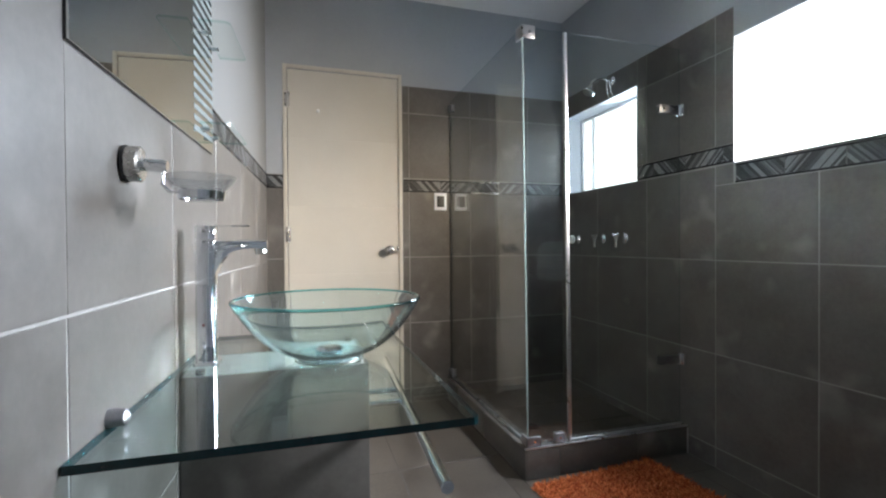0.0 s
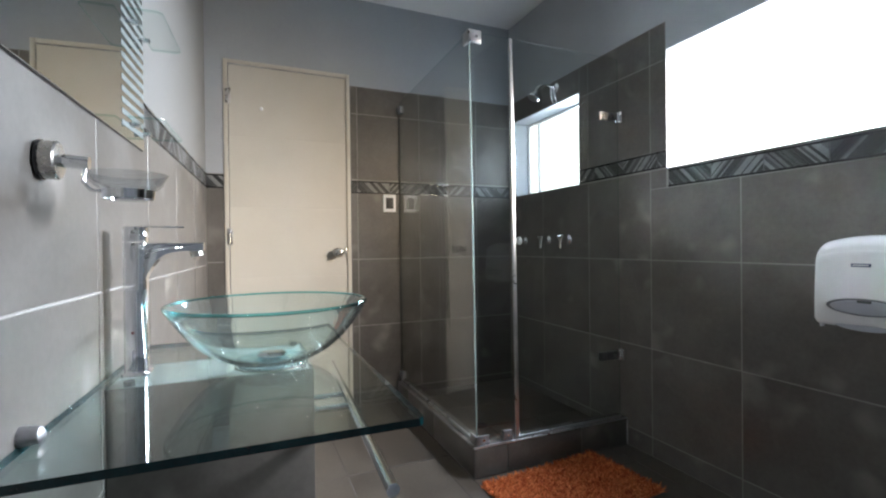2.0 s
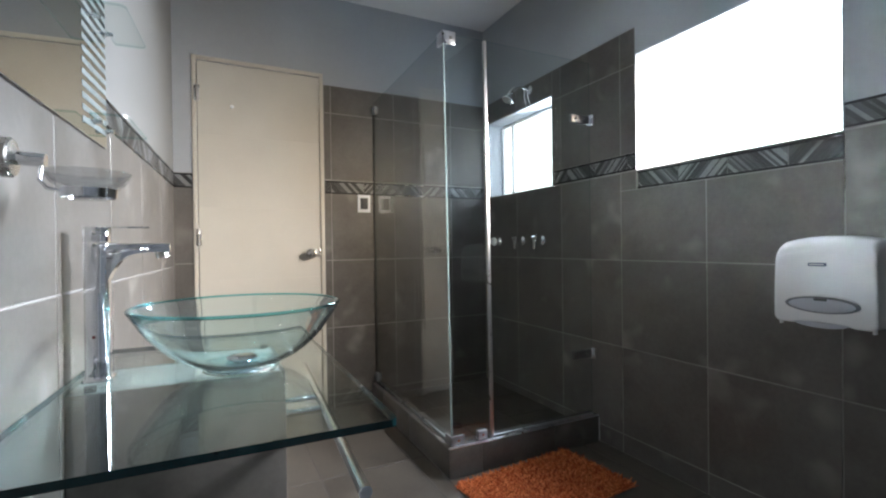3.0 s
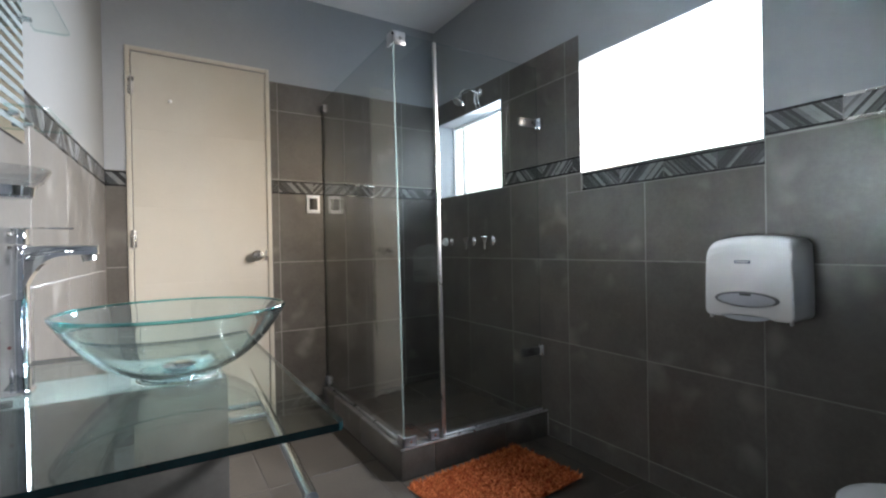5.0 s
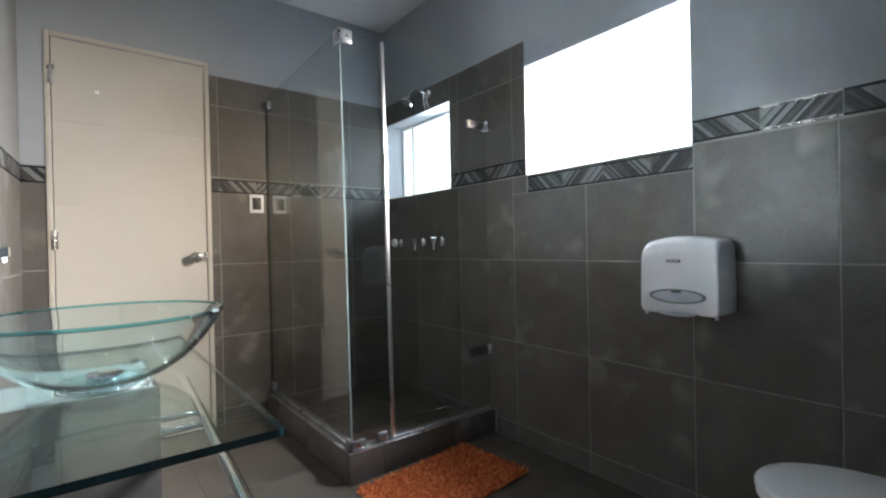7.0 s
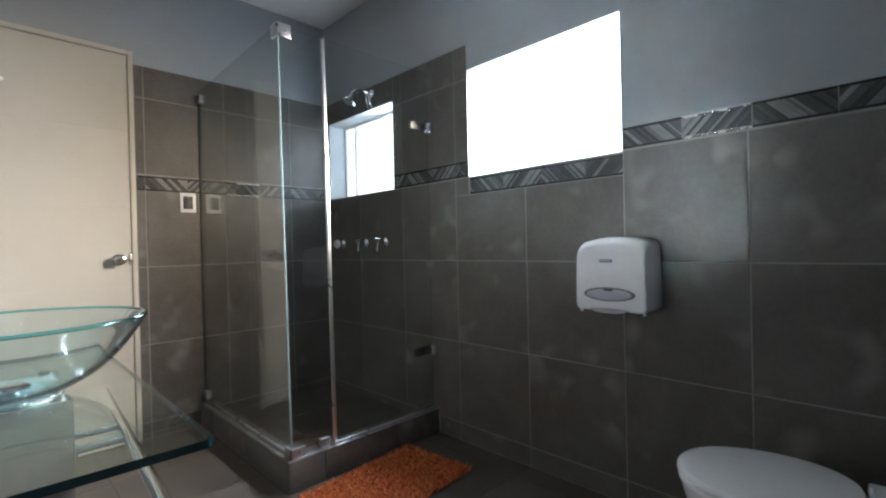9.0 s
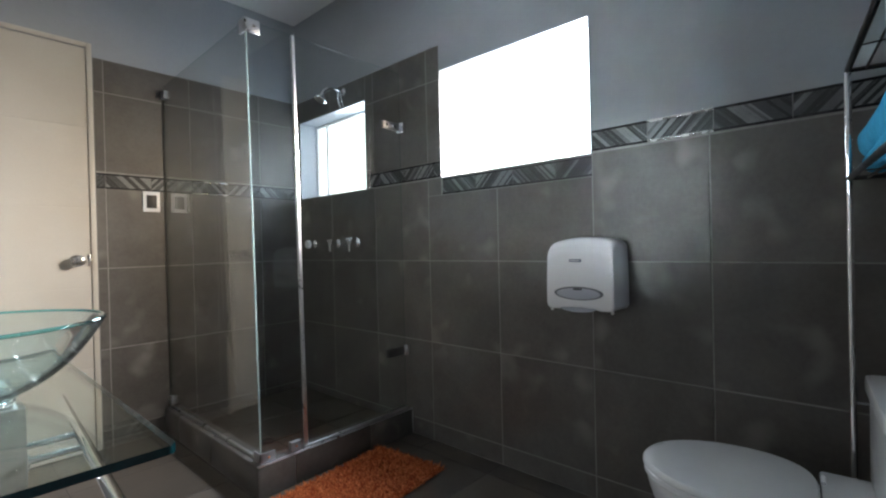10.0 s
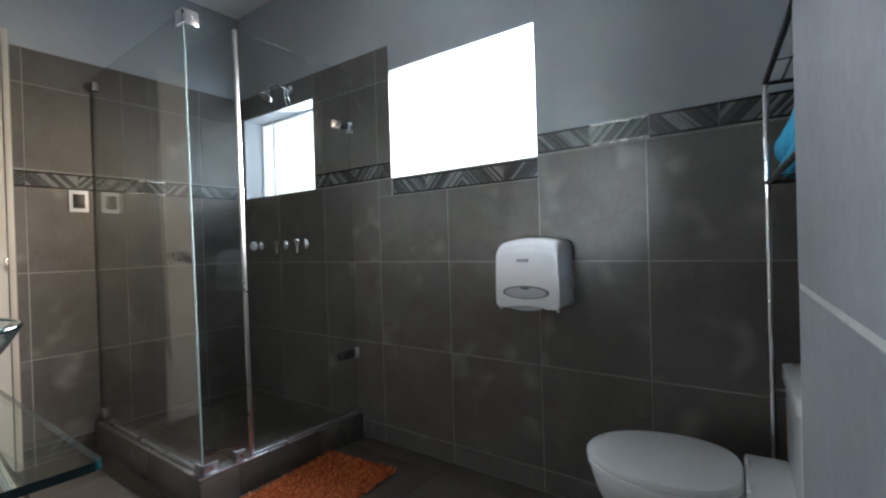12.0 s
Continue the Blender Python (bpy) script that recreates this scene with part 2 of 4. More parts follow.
def arc(a, b, c, n=8):
    """Points on a soft bend from a to c with its corner at b."""
    a, b, c = Vector(a), Vector(b), Vector(c)
    return [(1 - t) ** 2 * a + 2 * t * (1 - t) * b + t * t * c for t in (i / n for i in range(n + 1))]


def spin(bm, profile, m=None, sides=48, close=False):
    """A turned body from (radius, height) pairs."""
    rings = []
    for r, z in profile:
        if r < 1e-6:
            rings.append([bm.verts.new((0, 0, z))])
        else:
            rings.append([bm.verts.new((r * math.cos(k * math.tau / sides), r * math.sin(k * math.tau / sides), z)) for k in range(sides)])
    pairs = list(zip(rings, rings[1:])) + ([(rings[-1], rings[0])] if close else [])
    for a, b in pairs:
        for k in range(sides):
            j = (k + 1) % sides
            if len(a) == 1 and len(b) > 1:
                bm.faces.new((a[0], b[k], b[j]))
            elif len(b) == 1 and len(a) > 1:
                bm.faces.new((a[k], a[j], b[0]))
            elif len(a) > 1:
                bm.faces.new((a[k], a[j], b[j], b[k]))
    if m is not None:
        bmesh.ops.transform(bm, matrix=m, verts=[v for r in rings for v in r])
    return bm


def loft(bm, rings, cap_start=True, cap_end=True):
    made = [[bm.verts.new(p) for p in ring] for ring in rings]
    n = len(made[0])
    for a, b in zip(made, made[1:]):
        for k in range(n):
            bm.faces.new((a[k], a[(k + 1) % n], b[(k + 1) % n], b[k]))
    if cap_start:
        bm.faces.new(made[0][::-1])
    if cap_end:
        bm.faces.new(made[-1])
    return bm


def wall_frame(origin, along):
    """Axes of a wall: along it, up, and out into the room."""
    u = Vector((*along, 0)).normalized()
    n = u.cross(Vector((0, 0, 1)))
    m = Matrix((u, (0, 0, 1), n)).transposed().to_4x4()
    return Matrix.Translation(origin) @ m


# room: heights of the tiling
EAST_X, BACK_Y, CEIL = 2.09, 3.22, 2.585
ROWS = [(0.0, 0.092), (0.092, 0.516), (0.516, 0.94), (0.94, 1.365)]
UPPER = [(1.445, 1.862), (1.862, 2.035)]
BACK = wall_frame((0, BACK_Y, 0), (1, 0))
EAST = wall_frame((EAST_X, BACK_Y, 0), (0, -1))
WEST = wall_frame((-0.0389, 0.10, 0), (0.049, 1))
SOUTH = wall_frame((1.23, 0.263, 0), (-1, -0.0688))
ALCOVE = wall_frame((2.30, 0.10, 0), (-1, -0.0688))
BED = -0.0014

# ---- walls, floor, ceiling ----


def solid_wall(name, m, blocks, label):
    """Blocks (s0, s1, z0, z1, slot): slot 0 is paint, slot 1 the bed of the tiles."""
    bm = bmesh.new()
    for s0, s1, z0, z1, slot in blocks:
        box(bm, (s0, z0, -0.16), (s1, z1, 0.0 if slot == 0 else BED), m, 0, slot)
    return tagged(link(name, bm, [PAINT, GROUT]), label, "wall", kind="structure")


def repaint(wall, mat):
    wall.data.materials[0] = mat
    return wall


wall_back = solid_wall("wall_back", BACK, [
    (0.0, 0.215, 0, 1.445, 1), (0.915, 2.25, 0, 2.035, 1), (0.0, 0.215, 1.445, 2.075, 0), (0.0, 0.915, 2.075, CEIL, 0),
    (0.915, 2.25, 2.035, CEIL, 0)], "blue-grey painted back wall tiled in taupe around the door")
W1, W2 = (2.455, 3.175, 1.362, 1.892), (1.063, 1.860, 1.362, 1.908)
# along the east wall, s runs south from the back corner
wall_east = solid_wall("wall_east", EAST, [
    (0, 2.65 + 0.65, 0, 1.362, 1),
    (0, BACK_Y - W1[1], 1.362, 2.035, 1), (BACK_Y - W1[0], BACK_Y - W2[1], 1.362, 2.035, 1), (BACK_Y - W1[1], BACK_Y - W1[0], W1[3], 2.035, 1),
    (0, BACK_Y - W2[1], 2.035, CEIL, 0), (BACK_Y - W2[1], BACK_Y - W2[0], W2[3], CEIL, 0),
    (BACK_Y - W2[0], 3.3, 1.362, 1.445, 1), (BACK_Y - W2[0], 3.3, 1.445, CEIL, 0)],
    "taupe tiled window wall with blue-grey paint above")
# block added outside the wall, stops slanting light between the two windows
bm = bmesh.new()
box(bm, (2.2515, 1.87, 1.0), (2.52, 2.44, 2.4))
tagged(link("wall_pier", bm, WHITE_PAINT), "white light block added outside between the windows", "wall", kind="structure")
wall_west = repaint(solid_wall("wall_west", WEST, [(0, 3.2, 0, 1.445, 1), (0, 3.2, 1.445, CEIL, 0)], "taupe tiled washbasin wall with darkened paint above"), WEST_PAINT)
wall_south = solid_wall("wall_south", SOUTH, [(0.0, 1.3, 0, 2.035, 1), (0.0, 1.3, 2.035, CEIL, 0)], "pale grey tiled wall stub beside the toilet alcove")
wall_south.data.materials[1] = MORTAR
wall_alcove = solid_wall("wall_alcove", ALCOVE, [(0, 1.3, 0, 1.445, 1), (0, 1.3, 1.445, CEIL, 0)], "taupe tiled wall behind the toilet")

bm = bmesh.new()
box(bm, (-0.15, -0.2, -0.12), (2.26, 3.4, BED))
FLOOR_GROUT = mottled("grey_floor_grout", (0.085, 0.08, 0.074), (0.135, 0.127, 0.118), (0.8, 0.9), 20, 200, 0.3)
floor = tagged(link("floor", bm, FLOOR_GROUT), "taupe tiled bathroom floor", "floor", kind="structure")
bm = bmesh.new()
box(bm, (-0.15, -1.2, CEIL), (2.89, 5.2, CEIL + 0.1))
ceiling = tagged(link("ceiling", bm, CEILING_PAINT), "plain off-white plastered ceiling", "ceiling", kind="structure")


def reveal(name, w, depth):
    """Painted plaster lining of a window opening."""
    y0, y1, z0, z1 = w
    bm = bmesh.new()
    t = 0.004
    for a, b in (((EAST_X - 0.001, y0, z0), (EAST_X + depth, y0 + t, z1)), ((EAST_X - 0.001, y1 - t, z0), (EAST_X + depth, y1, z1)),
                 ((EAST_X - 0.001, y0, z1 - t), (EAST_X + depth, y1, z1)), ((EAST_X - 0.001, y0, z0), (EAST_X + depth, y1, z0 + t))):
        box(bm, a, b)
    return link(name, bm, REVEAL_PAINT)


def window(name, w, depth, mullions, label):
    y0, y1, z0, z1 = w
    win = thing(name, label, "window", kind="structure")
    x = EAST_X + depth
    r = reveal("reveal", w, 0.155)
    r.parent = win
    bm = bmesh.new()
    b = 0.018 if mullions else 0.0055
    for a, c in (((x, y0 + 0.004, z0 + 0.004), (x + 0.025, y0 + b, z1 - 0.004)), ((x, y1 - b, z0 + 0.004), (x + 0.025, y1 - 0.004, z1 - 0.004)),
                 ((x, y0 + b, z0 + 0.004), (x + 0.025, y1 - b, z0 + b)), ((x, y0 + b, z1 - b), (x + 0.025, y1 - b, z1 - 0.004))):
        box(bm, a, c, None, 0.002)
    part("window_frame", bm, WINDOW_FRAME, win)
    cuts = [y0 + b] + list(mullions) + [y1 - b]
    for y in mullions:
        bm = bmesh.new()
        box(bm, (x + 0.001, y - 0.007, z0 + b), (x + 0.024, y + 0.007, z1 - b), None, 0.002)
        part("mullion", bm, WINDOW_FRAME, win)
    for a, c in zip(cuts, cuts[1:]):
        bm = bmesh.new()
        box(bm, (x + 0.010, a + 0.005, z0 + b), (x + 0.014, c - 0.005, z1 - b))
        pane = part("pane", bm, SHEET, win, smooth=False)
        pane.visible_shadow = False
    return win


window("window_1", W1, 0.125, [3.04], "white framed shower window full of daylight")
window("window_2", W2, 0.085, [], "bright white framed window above the tiles")
bm = bmesh.new()
box(bm, (2.9, -1.2, -0.3), (2.92, 5.2, 2.684))
tagged(link("backdrop", bm, GLOW), "bright overcast sky outside the windows", "sky", kind="structure")

# ---- things at the washbasin ----
TOP = 0.769
# the washstand is drawn at a smaller scale and then set to its true size
EYE, GROW = Vector((0.318, 0.328, 1.018)), 1.12
TRUE_SIZE = Matrix.Translation(EYE) @ Matrix.Scale(GROW, 4) @ Matrix.Translation(-EYE)
FLOOR_Z = EYE.z - EYE.z / GROW


def WX(y):
    """The west wall's face at y, at the washstand's drawing scale."""
    face = -0.0389 + 0.049 * (EYE.y + GROW * (y - EYE.y) - 0.10)
    return EYE.x + (face - EYE.x) / GROW


def true_size(ob):
    ob.matrix_world = TRUE_SIZE @ ob.matrix_world
    return ob




def glass_counter():
    t = thing("glass_countertop", "thick pale green glass countertop over a tiled pedestal", "countertop")
    y0, y1, x1, h = 0.955, 1.73, 0.556, 0.0115
    outline = [(WX(y0) + 0.002, y0 + 0.006)]
    for cx, cy, a0 in ((x1 - 0.012, y0 + 0.012, -90), (x1 - 0.012, y1 - 0.012, 0)):
        outline += [(cx + 0.012 * math.cos(radians(a0 + k * 18)), cy + 0.012 * math.sin(radians(a0 + k * 18))) for k in range(6)]
    outline += [(WX(y1) + 0.002, y1)]
    for name, z, m in (("top_face", TOP, COUNTER_GLASS), ("under_face", TOP - h, COUNTER_GLASS)):
        bm = bmesh.new()
        bm.faces.new([bm.verts.new((x, y, z)) for x, y in outline])
        part(name, bm, m, t, smooth=False)
    bm = bmesh.new()
    e = 0.0015
    loft(bm, [[(x, y, z) for x, y in outline] for z in (TOP - h, TOP - h + e, TOP - e, TOP)], False, False)
    part("polished_edge", bm, EDGE_DARK, t, "dark teal polished glass edge", smooth=False)
    bm = bmesh.new()
    spin(bm, [(0, 0), (0.013, 0), (0.013, 0.010), (0.011, 0.022), (0.004, 0.027), (0, 0.027)], Matrix.Translation((WX(1.085), 1.085, TOP + 0.010)) @ pose(0, 0, 0, 0, 90, 0), 24)
    part("fixing_cap", bm, DULL_METAL, t, "dull aluminium wall fixing cap")
    return t


true_size(glass_counter())


def pedestal():
    t = thing("tiled_pedestal", "taupe tile-clad pedestal under the glass countertop", "pedestal")
    x0, x1, y0, y1, z1 = WX(1.40), 0.4545, 1.395, 1.60, TOP - 0.022
    bm = bmesh.new()
    box(bm, (x0 + 0.002, y0 + 0.006, FLOOR_Z + 0.0004), (x1 - 0.006, y1 - 0.006, z1 - 0.004))
    part("core", bm, GROUT, t, smooth=False)
    for za, zb in ((FLOOR_Z + 0.0004, 0.318), (0.322, z1)):
        bm = bmesh.new()
        box(bm, (x0 + 0.003, y0, za), (x1, y0 + 0.008, zb), None, 0.001)
        part("tile", bm, TILE, t)
        bm = bmesh.new()
        box(bm, (x0 + 0.003, y1 - 0.008, za), (x1, y1, zb), None, 0.001)
        part("tile", bm, TILE, t)
        bm = bmesh.new()
        box(bm, (x1 - 0.008, y0 + 0.009, za), (x1, y1 - 0.009, zb), None, 0.001)
        part("tile", bm, TILE, t)
    bm = bmesh.new()
    box(bm, (x0 + 0.003, y0 + 0.009, z1 - 0.0045), (x1 - 0.009, y1 - 0.009, z1), None, 0.001)
    part("mortar_top", bm, MORTAR, t, "pale troweled mortar top")
    for y in (y0 + 0.02, y1 - 0.02):
        for x in (0.10, 0.43):
            bm = bmesh.new()
            rod(bm, (x, y, z1 - 0.002), (x, y, TOP - 0.0117), 0.010)
            part("rubber_pad", bm, SILICONE, t)
    return t


true_size(pedestal())


def towel_bar():
    t = thing("towel_bar", "polished chrome towel bar fixed to the pedestal", "towel bar")
    z = 0.65
    bm = bmesh.new()
    rod(bm, (0.5175, 0.994, z), (0.5605, 1.815, z), 0.0105, 24, bevel=0.002)
    part("bar", bm, CHROME, t)
    for y in (1.400, 1.488):
        x = 0.5175 + (y - 0.994) * 0.0524
        bm = bmesh.new()
        rod(bm, (0.4565, y, z), (x, y, z), 0.0068, 16)
        arm = part("arm", bm, CHROME, t)
        bm = bmesh.new()
        rod(bm, (0.4548, y, z), (0.458, y, z), 0.012, 20, bevel=0.001)
        part("rosette", bm, CHROME, arm)
    return t


true_size(towel_bar())


def basin():
    t = thing("vessel_basin", "clear aqua glass vessel basin standing on the countertop", "washbasin", (0.366, 1.385, TOP))
    outer, inner = [], []
    R, H = 0.203, 0.131

    def bow(r, r0, z0):
        """Height of a shallow dish over its flat bottom."""
        f = max(0.0, (r - r0) / (R - r0))
        return z0 + (H - z0) * (0.25 * f + 0.75 * f ** 2.5)
    for k in range(18):
        r = 0.052 + (R - 0.052) * (k / 17) ** 0.9
        outer.append((r, bow(r, 0.052, 0.005)))
    for k in range(18):
        r = 0.046 + (R - 0.007 - 0.046) * (k / 17) ** 0.9
        inner.append((r, bow(r + 0.007 * k / 17, 0.046, 0.0110)))
    bm = bmesh.new()
    spin(bm, [(R - 0.0035 + 0.0040 * math.cos(a), H + 0.003 + 0.0026 * math.sin(a)) for a in (k * math.tau / 12 for k in range(12))], None, 96, True)
    edge = part("rim", bm, RIM_GLASS, t, "teal polished rim")
    rim = [(R - 0.002, H + 0.0012), (R - 0.006, H + 0.0012)]
    bm = bmesh.new()
    spin(bm, [(0.020, 0.005)] + outer + rim + inner[::-1] + [(0.020, 0.0110)], None, 96, True)
    b = part("bowl", bm, BOWL_GLASS, t, "aqua tinted clear glass bowl")
    b.visible_shadow = False
    bm = bmesh.new()
    spin(bm, [(0.0, 0.0135), (0.012, 0.0135), (0.030, 0.0145), (0.031, 0.018), (0.026, 0.022), (0.010, 0.0245), (0, 0.025)], None, 40)
    spin(bm, [(0.0, -0.006), (0.018, -0.006), (0.018, 0.0135), (0.0, 0.0135)], None, 24)
    part("drain_plug", bm, CHROME, t, "round chrome pop-up drain plug")
    bm = bmesh.new()
    spin(bm, [(0.022, 0.0006), (0.064, 0.0006), (0.069, 0.0025), (0.066, 0.0052), (0.052, 0.0048), (0.022, 0.0046)], None, 64, True)
    foot = part("foot", bm, BASE_GLASS, t, "thick aqua glass foot")
    foot.visible_shadow = False
    bm = bmesh.new()
    spin(bm, [(0.0705, 0.0003), (0.0745, 0.0003), (0.0735, 0.003), (0.0715, 0.003)], None, 48, True)
    part("support_ring", bm, cast_glass("amber_silicone_ring", (0.80, 0.80, 0.66), 0.25), t, "translucent amber mounting ring")
    return t


true_size(basin())


def faucet():
    t = thing("tall_basin_faucet", "tall polished chrome single-lever basin faucet", "faucet", (0.114, 1.42, TOP))

    def ring(w, d, z, r=0.005, front=None):
        pts = []
        for sx, sy, a0 in ((1, 1, 0), (-1, 1, 90), (-1, -1, 180), (1, -1, 270)):
            q = front if front and sx > 0 else r
            pts += [(sx * (w - q) + q * math.cos(radians(a0 + k * 18)), sy * (d - q) + q * math.sin(radians(a0 + k * 18)), z) for k in range(6)]
        return pts
    bm = bmesh.new()
    loft(bm, [ring(0.0245, 0.0245, 0.0), ring(0.0245, 0.0245, 0.004), ring(0.023, 0.023, 0.006)])
    part("base_plate", bm, CHROME, t)
    bm = bmesh.new()
    col = [(0.0205, 0.0205, 0.006, 0.004, 0.013), (0.0198, 0.0198, 0.012, 0.004, 0.013), (0.0195, 0.0195, 0.1665, 0.004, 0.013), (0.0185, 0.0185, 0.1675, 0.004, 0.012),
           (0.0195, 0.0195, 0.1685, 0.004, 0.008), (0.0198, 0.0195, 0.262, 0.004, 0.005), (0.0190, 0.0188, 0.264, 0.004, 0.005)]
    loft(bm, [ring(*q) for q in col])
    part("column", bm, CHROME, t)
    # the spout springs from the column in a soft curve
    bm = bmesh.new()
    rings = []
    n = 26
    for i in range(n + 1):
        a = i / n
        x = 0.016 + 0.106 * a
        low = 0.262 - 0.0165 - 0.062 * (1 - a) ** 5.2
        y = 0.0185 - 0.003 * a
        rings.append([(x, -y, low), (x, y, low), (x, y, 0.258), (x, y - 0.003, 0.2625), (x, -y + 0.003, 0.2625), (x, -y, 0.258)])
    loft(bm, rings)
    part("spout", bm, CHROME, t)
    bm = bmesh.new()
    rod(bm, (0.106, 0, 0.247), (0.109, 0, 0.234), 0.0115, 20, bevel=0.001)
    part("aerator", bm, STEEL, t)
    bm = bmesh.new()
    loft(bm, [ring(0.0195, 0.0195, 0.266), ring(0.0198, 0.0195, 0.268), ring(0.0198, 0.0195, 0.292), ring(0.018, 0.018, 0.295)])
    lever = part("lever_cap", bm, CHROME, t)
    bm = bmesh.new()
    box(bm, (0.010, -0.008, 0.2930), (0.086, 0.008, 0.2962), None, 0.0014)
    part("lever", bm, CHROME, lever)
    bm = bmesh.new()
    rod(bm, (-0.004, -0.0193, 0.085), (-0.004, -0.0200, 0.085), 0.003, 12)
    part("dot", bm, material("red_enamel_dot", (0.14, 0.03, 0.03), 0.3), t, "small red dot")
    return t


true_size(faucet())


def wall_mirror():
    m = WEST
    t = thing("wall_mirror", "frameless wall mirror with an etched striped end", "mirror")
    s0, s1, z0, z1 = 0.963, 1.767, 1.296, 2.125
    bm = bmesh.new()
    box(bm, (s0, z0, 0.0006), (s1, z1, 0.0034), m)
    part("backing", bm, BLACK, t, "black mirror backing edge", smooth=False)
    bm = bmesh.new()
    box(bm, (s0 + 0.0015, z0 + 0.0015, 0.0036), (s1 - 0.001, z1 - 0.0015, 0.0072), m, 0.0005)
    part("mirror_glass", bm, MIRROR, t, smooth=False)
    bm = bmesh.new()
    a, b, step, slope = s1 - 0.205, s1 - 0.002, 0.0278, -0.03
    z = z0 - 0.06
    while z < z1 + 0.08:
        q = []
        for s, dz in ((a, 0), (b, 0), (b, 0.0139), (a, 0.0139)):
            q.append((s, z - (s - a) * slope + dz + 0.06))
        if min(p[1] for p in q) > z0 + 0.004 and max(p[1] for p in q) < z1 - 0.004:
            loft(bm, [[m @ Vector((s, zz, d)) for s, zz in q] for d in (0.0073, 0.0079)])
        z += step
    part("etched_stripes", bm, FROST, t, "diagonal frosted stripes", smooth=False)
    for z in (1.339, 1.604):
        bm = bmesh.new()
        sh = []
        sa, sb, depth = s1 - 0.205, s1 + 0.050, 0.095
        for s, d in ((sa, 0.020), (sb, 0.020), (sb, depth * 0.9), (sb - 0.010, depth), (sa + 0.010, depth), (sa, depth * 0.9)):
            sh.append((s, d))
        loft(bm, [[m @ Vector((s, zz, d)) for s, d in sh] for zz in (z, z + 0.006)])
        shelf = part("glass_shelf", bm, [DOOR_GLASS, SHELF_EDGE], t, "small clear glass shelf", smooth=False)
        for p in shelf.data.polygons:
            p.material_index = 0 if abs(p.normal.z) > 0.9 else 1
        shelf.visible_shadow = False
        for s in (s1 - 0.127, s1 - 0.013):
            bm = bmesh.new()
            rod(bm, m @ Vector((s, z + 0.003, 0.0078)), m @ Vector((s, z + 0.003, 0.028)), 0.0075, 20, bevel=0.002)
            part("shelf_clip", bm, CHROME, shelf, "chrome shelf clip")
    return t


wall_mirror()


def soap_dish():
    y, z = 1.153, 1.148
    t = thing("soap_dish", "clear glass soap dish in a chrome wall holder", "soap dish", (WX(y), y, z))
    bm = bmesh.new()
    rod(bm, (0.001, 0, 0), (0.005, 0, 0), 0.0285, 40)
    part("gasket", bm, BLACK, t, "black backing gasket")
    bm = bmesh.new()
    spin(bm, [(0, 0.005), (0.027, 0.005), (0.0275, 0.007), (0.0275, 0.021), (0.025, 0.0235), (0.011, 0.025), (0, 0.025)], pose(0, 0, 0, 0, 90, 0), 40)
    part("rosette", bm, STEEL, t)
    bm = bmesh.new()
    rod(bm, (0.022, 0, 0), (0.058, 0, -0.002), 0.0098, 24, bevel=0.001)
    part("stem", bm, CHROME, t)
    bm = bmesh.new()
    hoop = [(0.054, -0.004, -0.010), (0.052, -0.006, -0.030), (0.062, -0.012, -0.042)]
    cx = 0.106
    hoop += [(cx + 0.032 * math.cos(a), 0.032 * math.sin(a), -0.044) for a in (math.radians(200 + k * 20) for k in range(17))]
    tube(bm, hoop, 0.0026, 10)
    part("hoop", bm, CHROME, t)
    bm = bmesh.new()
    spin(bm, [(0.0320, -0.036), (0.0335, -0.036), (0.0350, -0.023), (0.0335, -0.023)], Matrix.Translation((cx, 0, -0.017)), 40, True)
    part("collar", bm, CHROME, t)
    bm = bmesh.new()
    prof = [(0.0, -0.038), (0.026, -0.038), (0.029, -0.034), (0.030, -0.027), (0.044, -0.016), (0.052, -0.002), (0.0530, 0.001), (0.0508, 0.002), (0.042, -0.012),
            (0.027, -0.020), (0.0, -0.023)]
    spin(bm, prof, Matrix.Translation((cx, 0, -0.017)), 48)
    d = part("dish", bm, DISH_GLASS, t, "round clear pressed-glass dish")
    return t


true_size(soap_dish())

# ---- door and switch ----


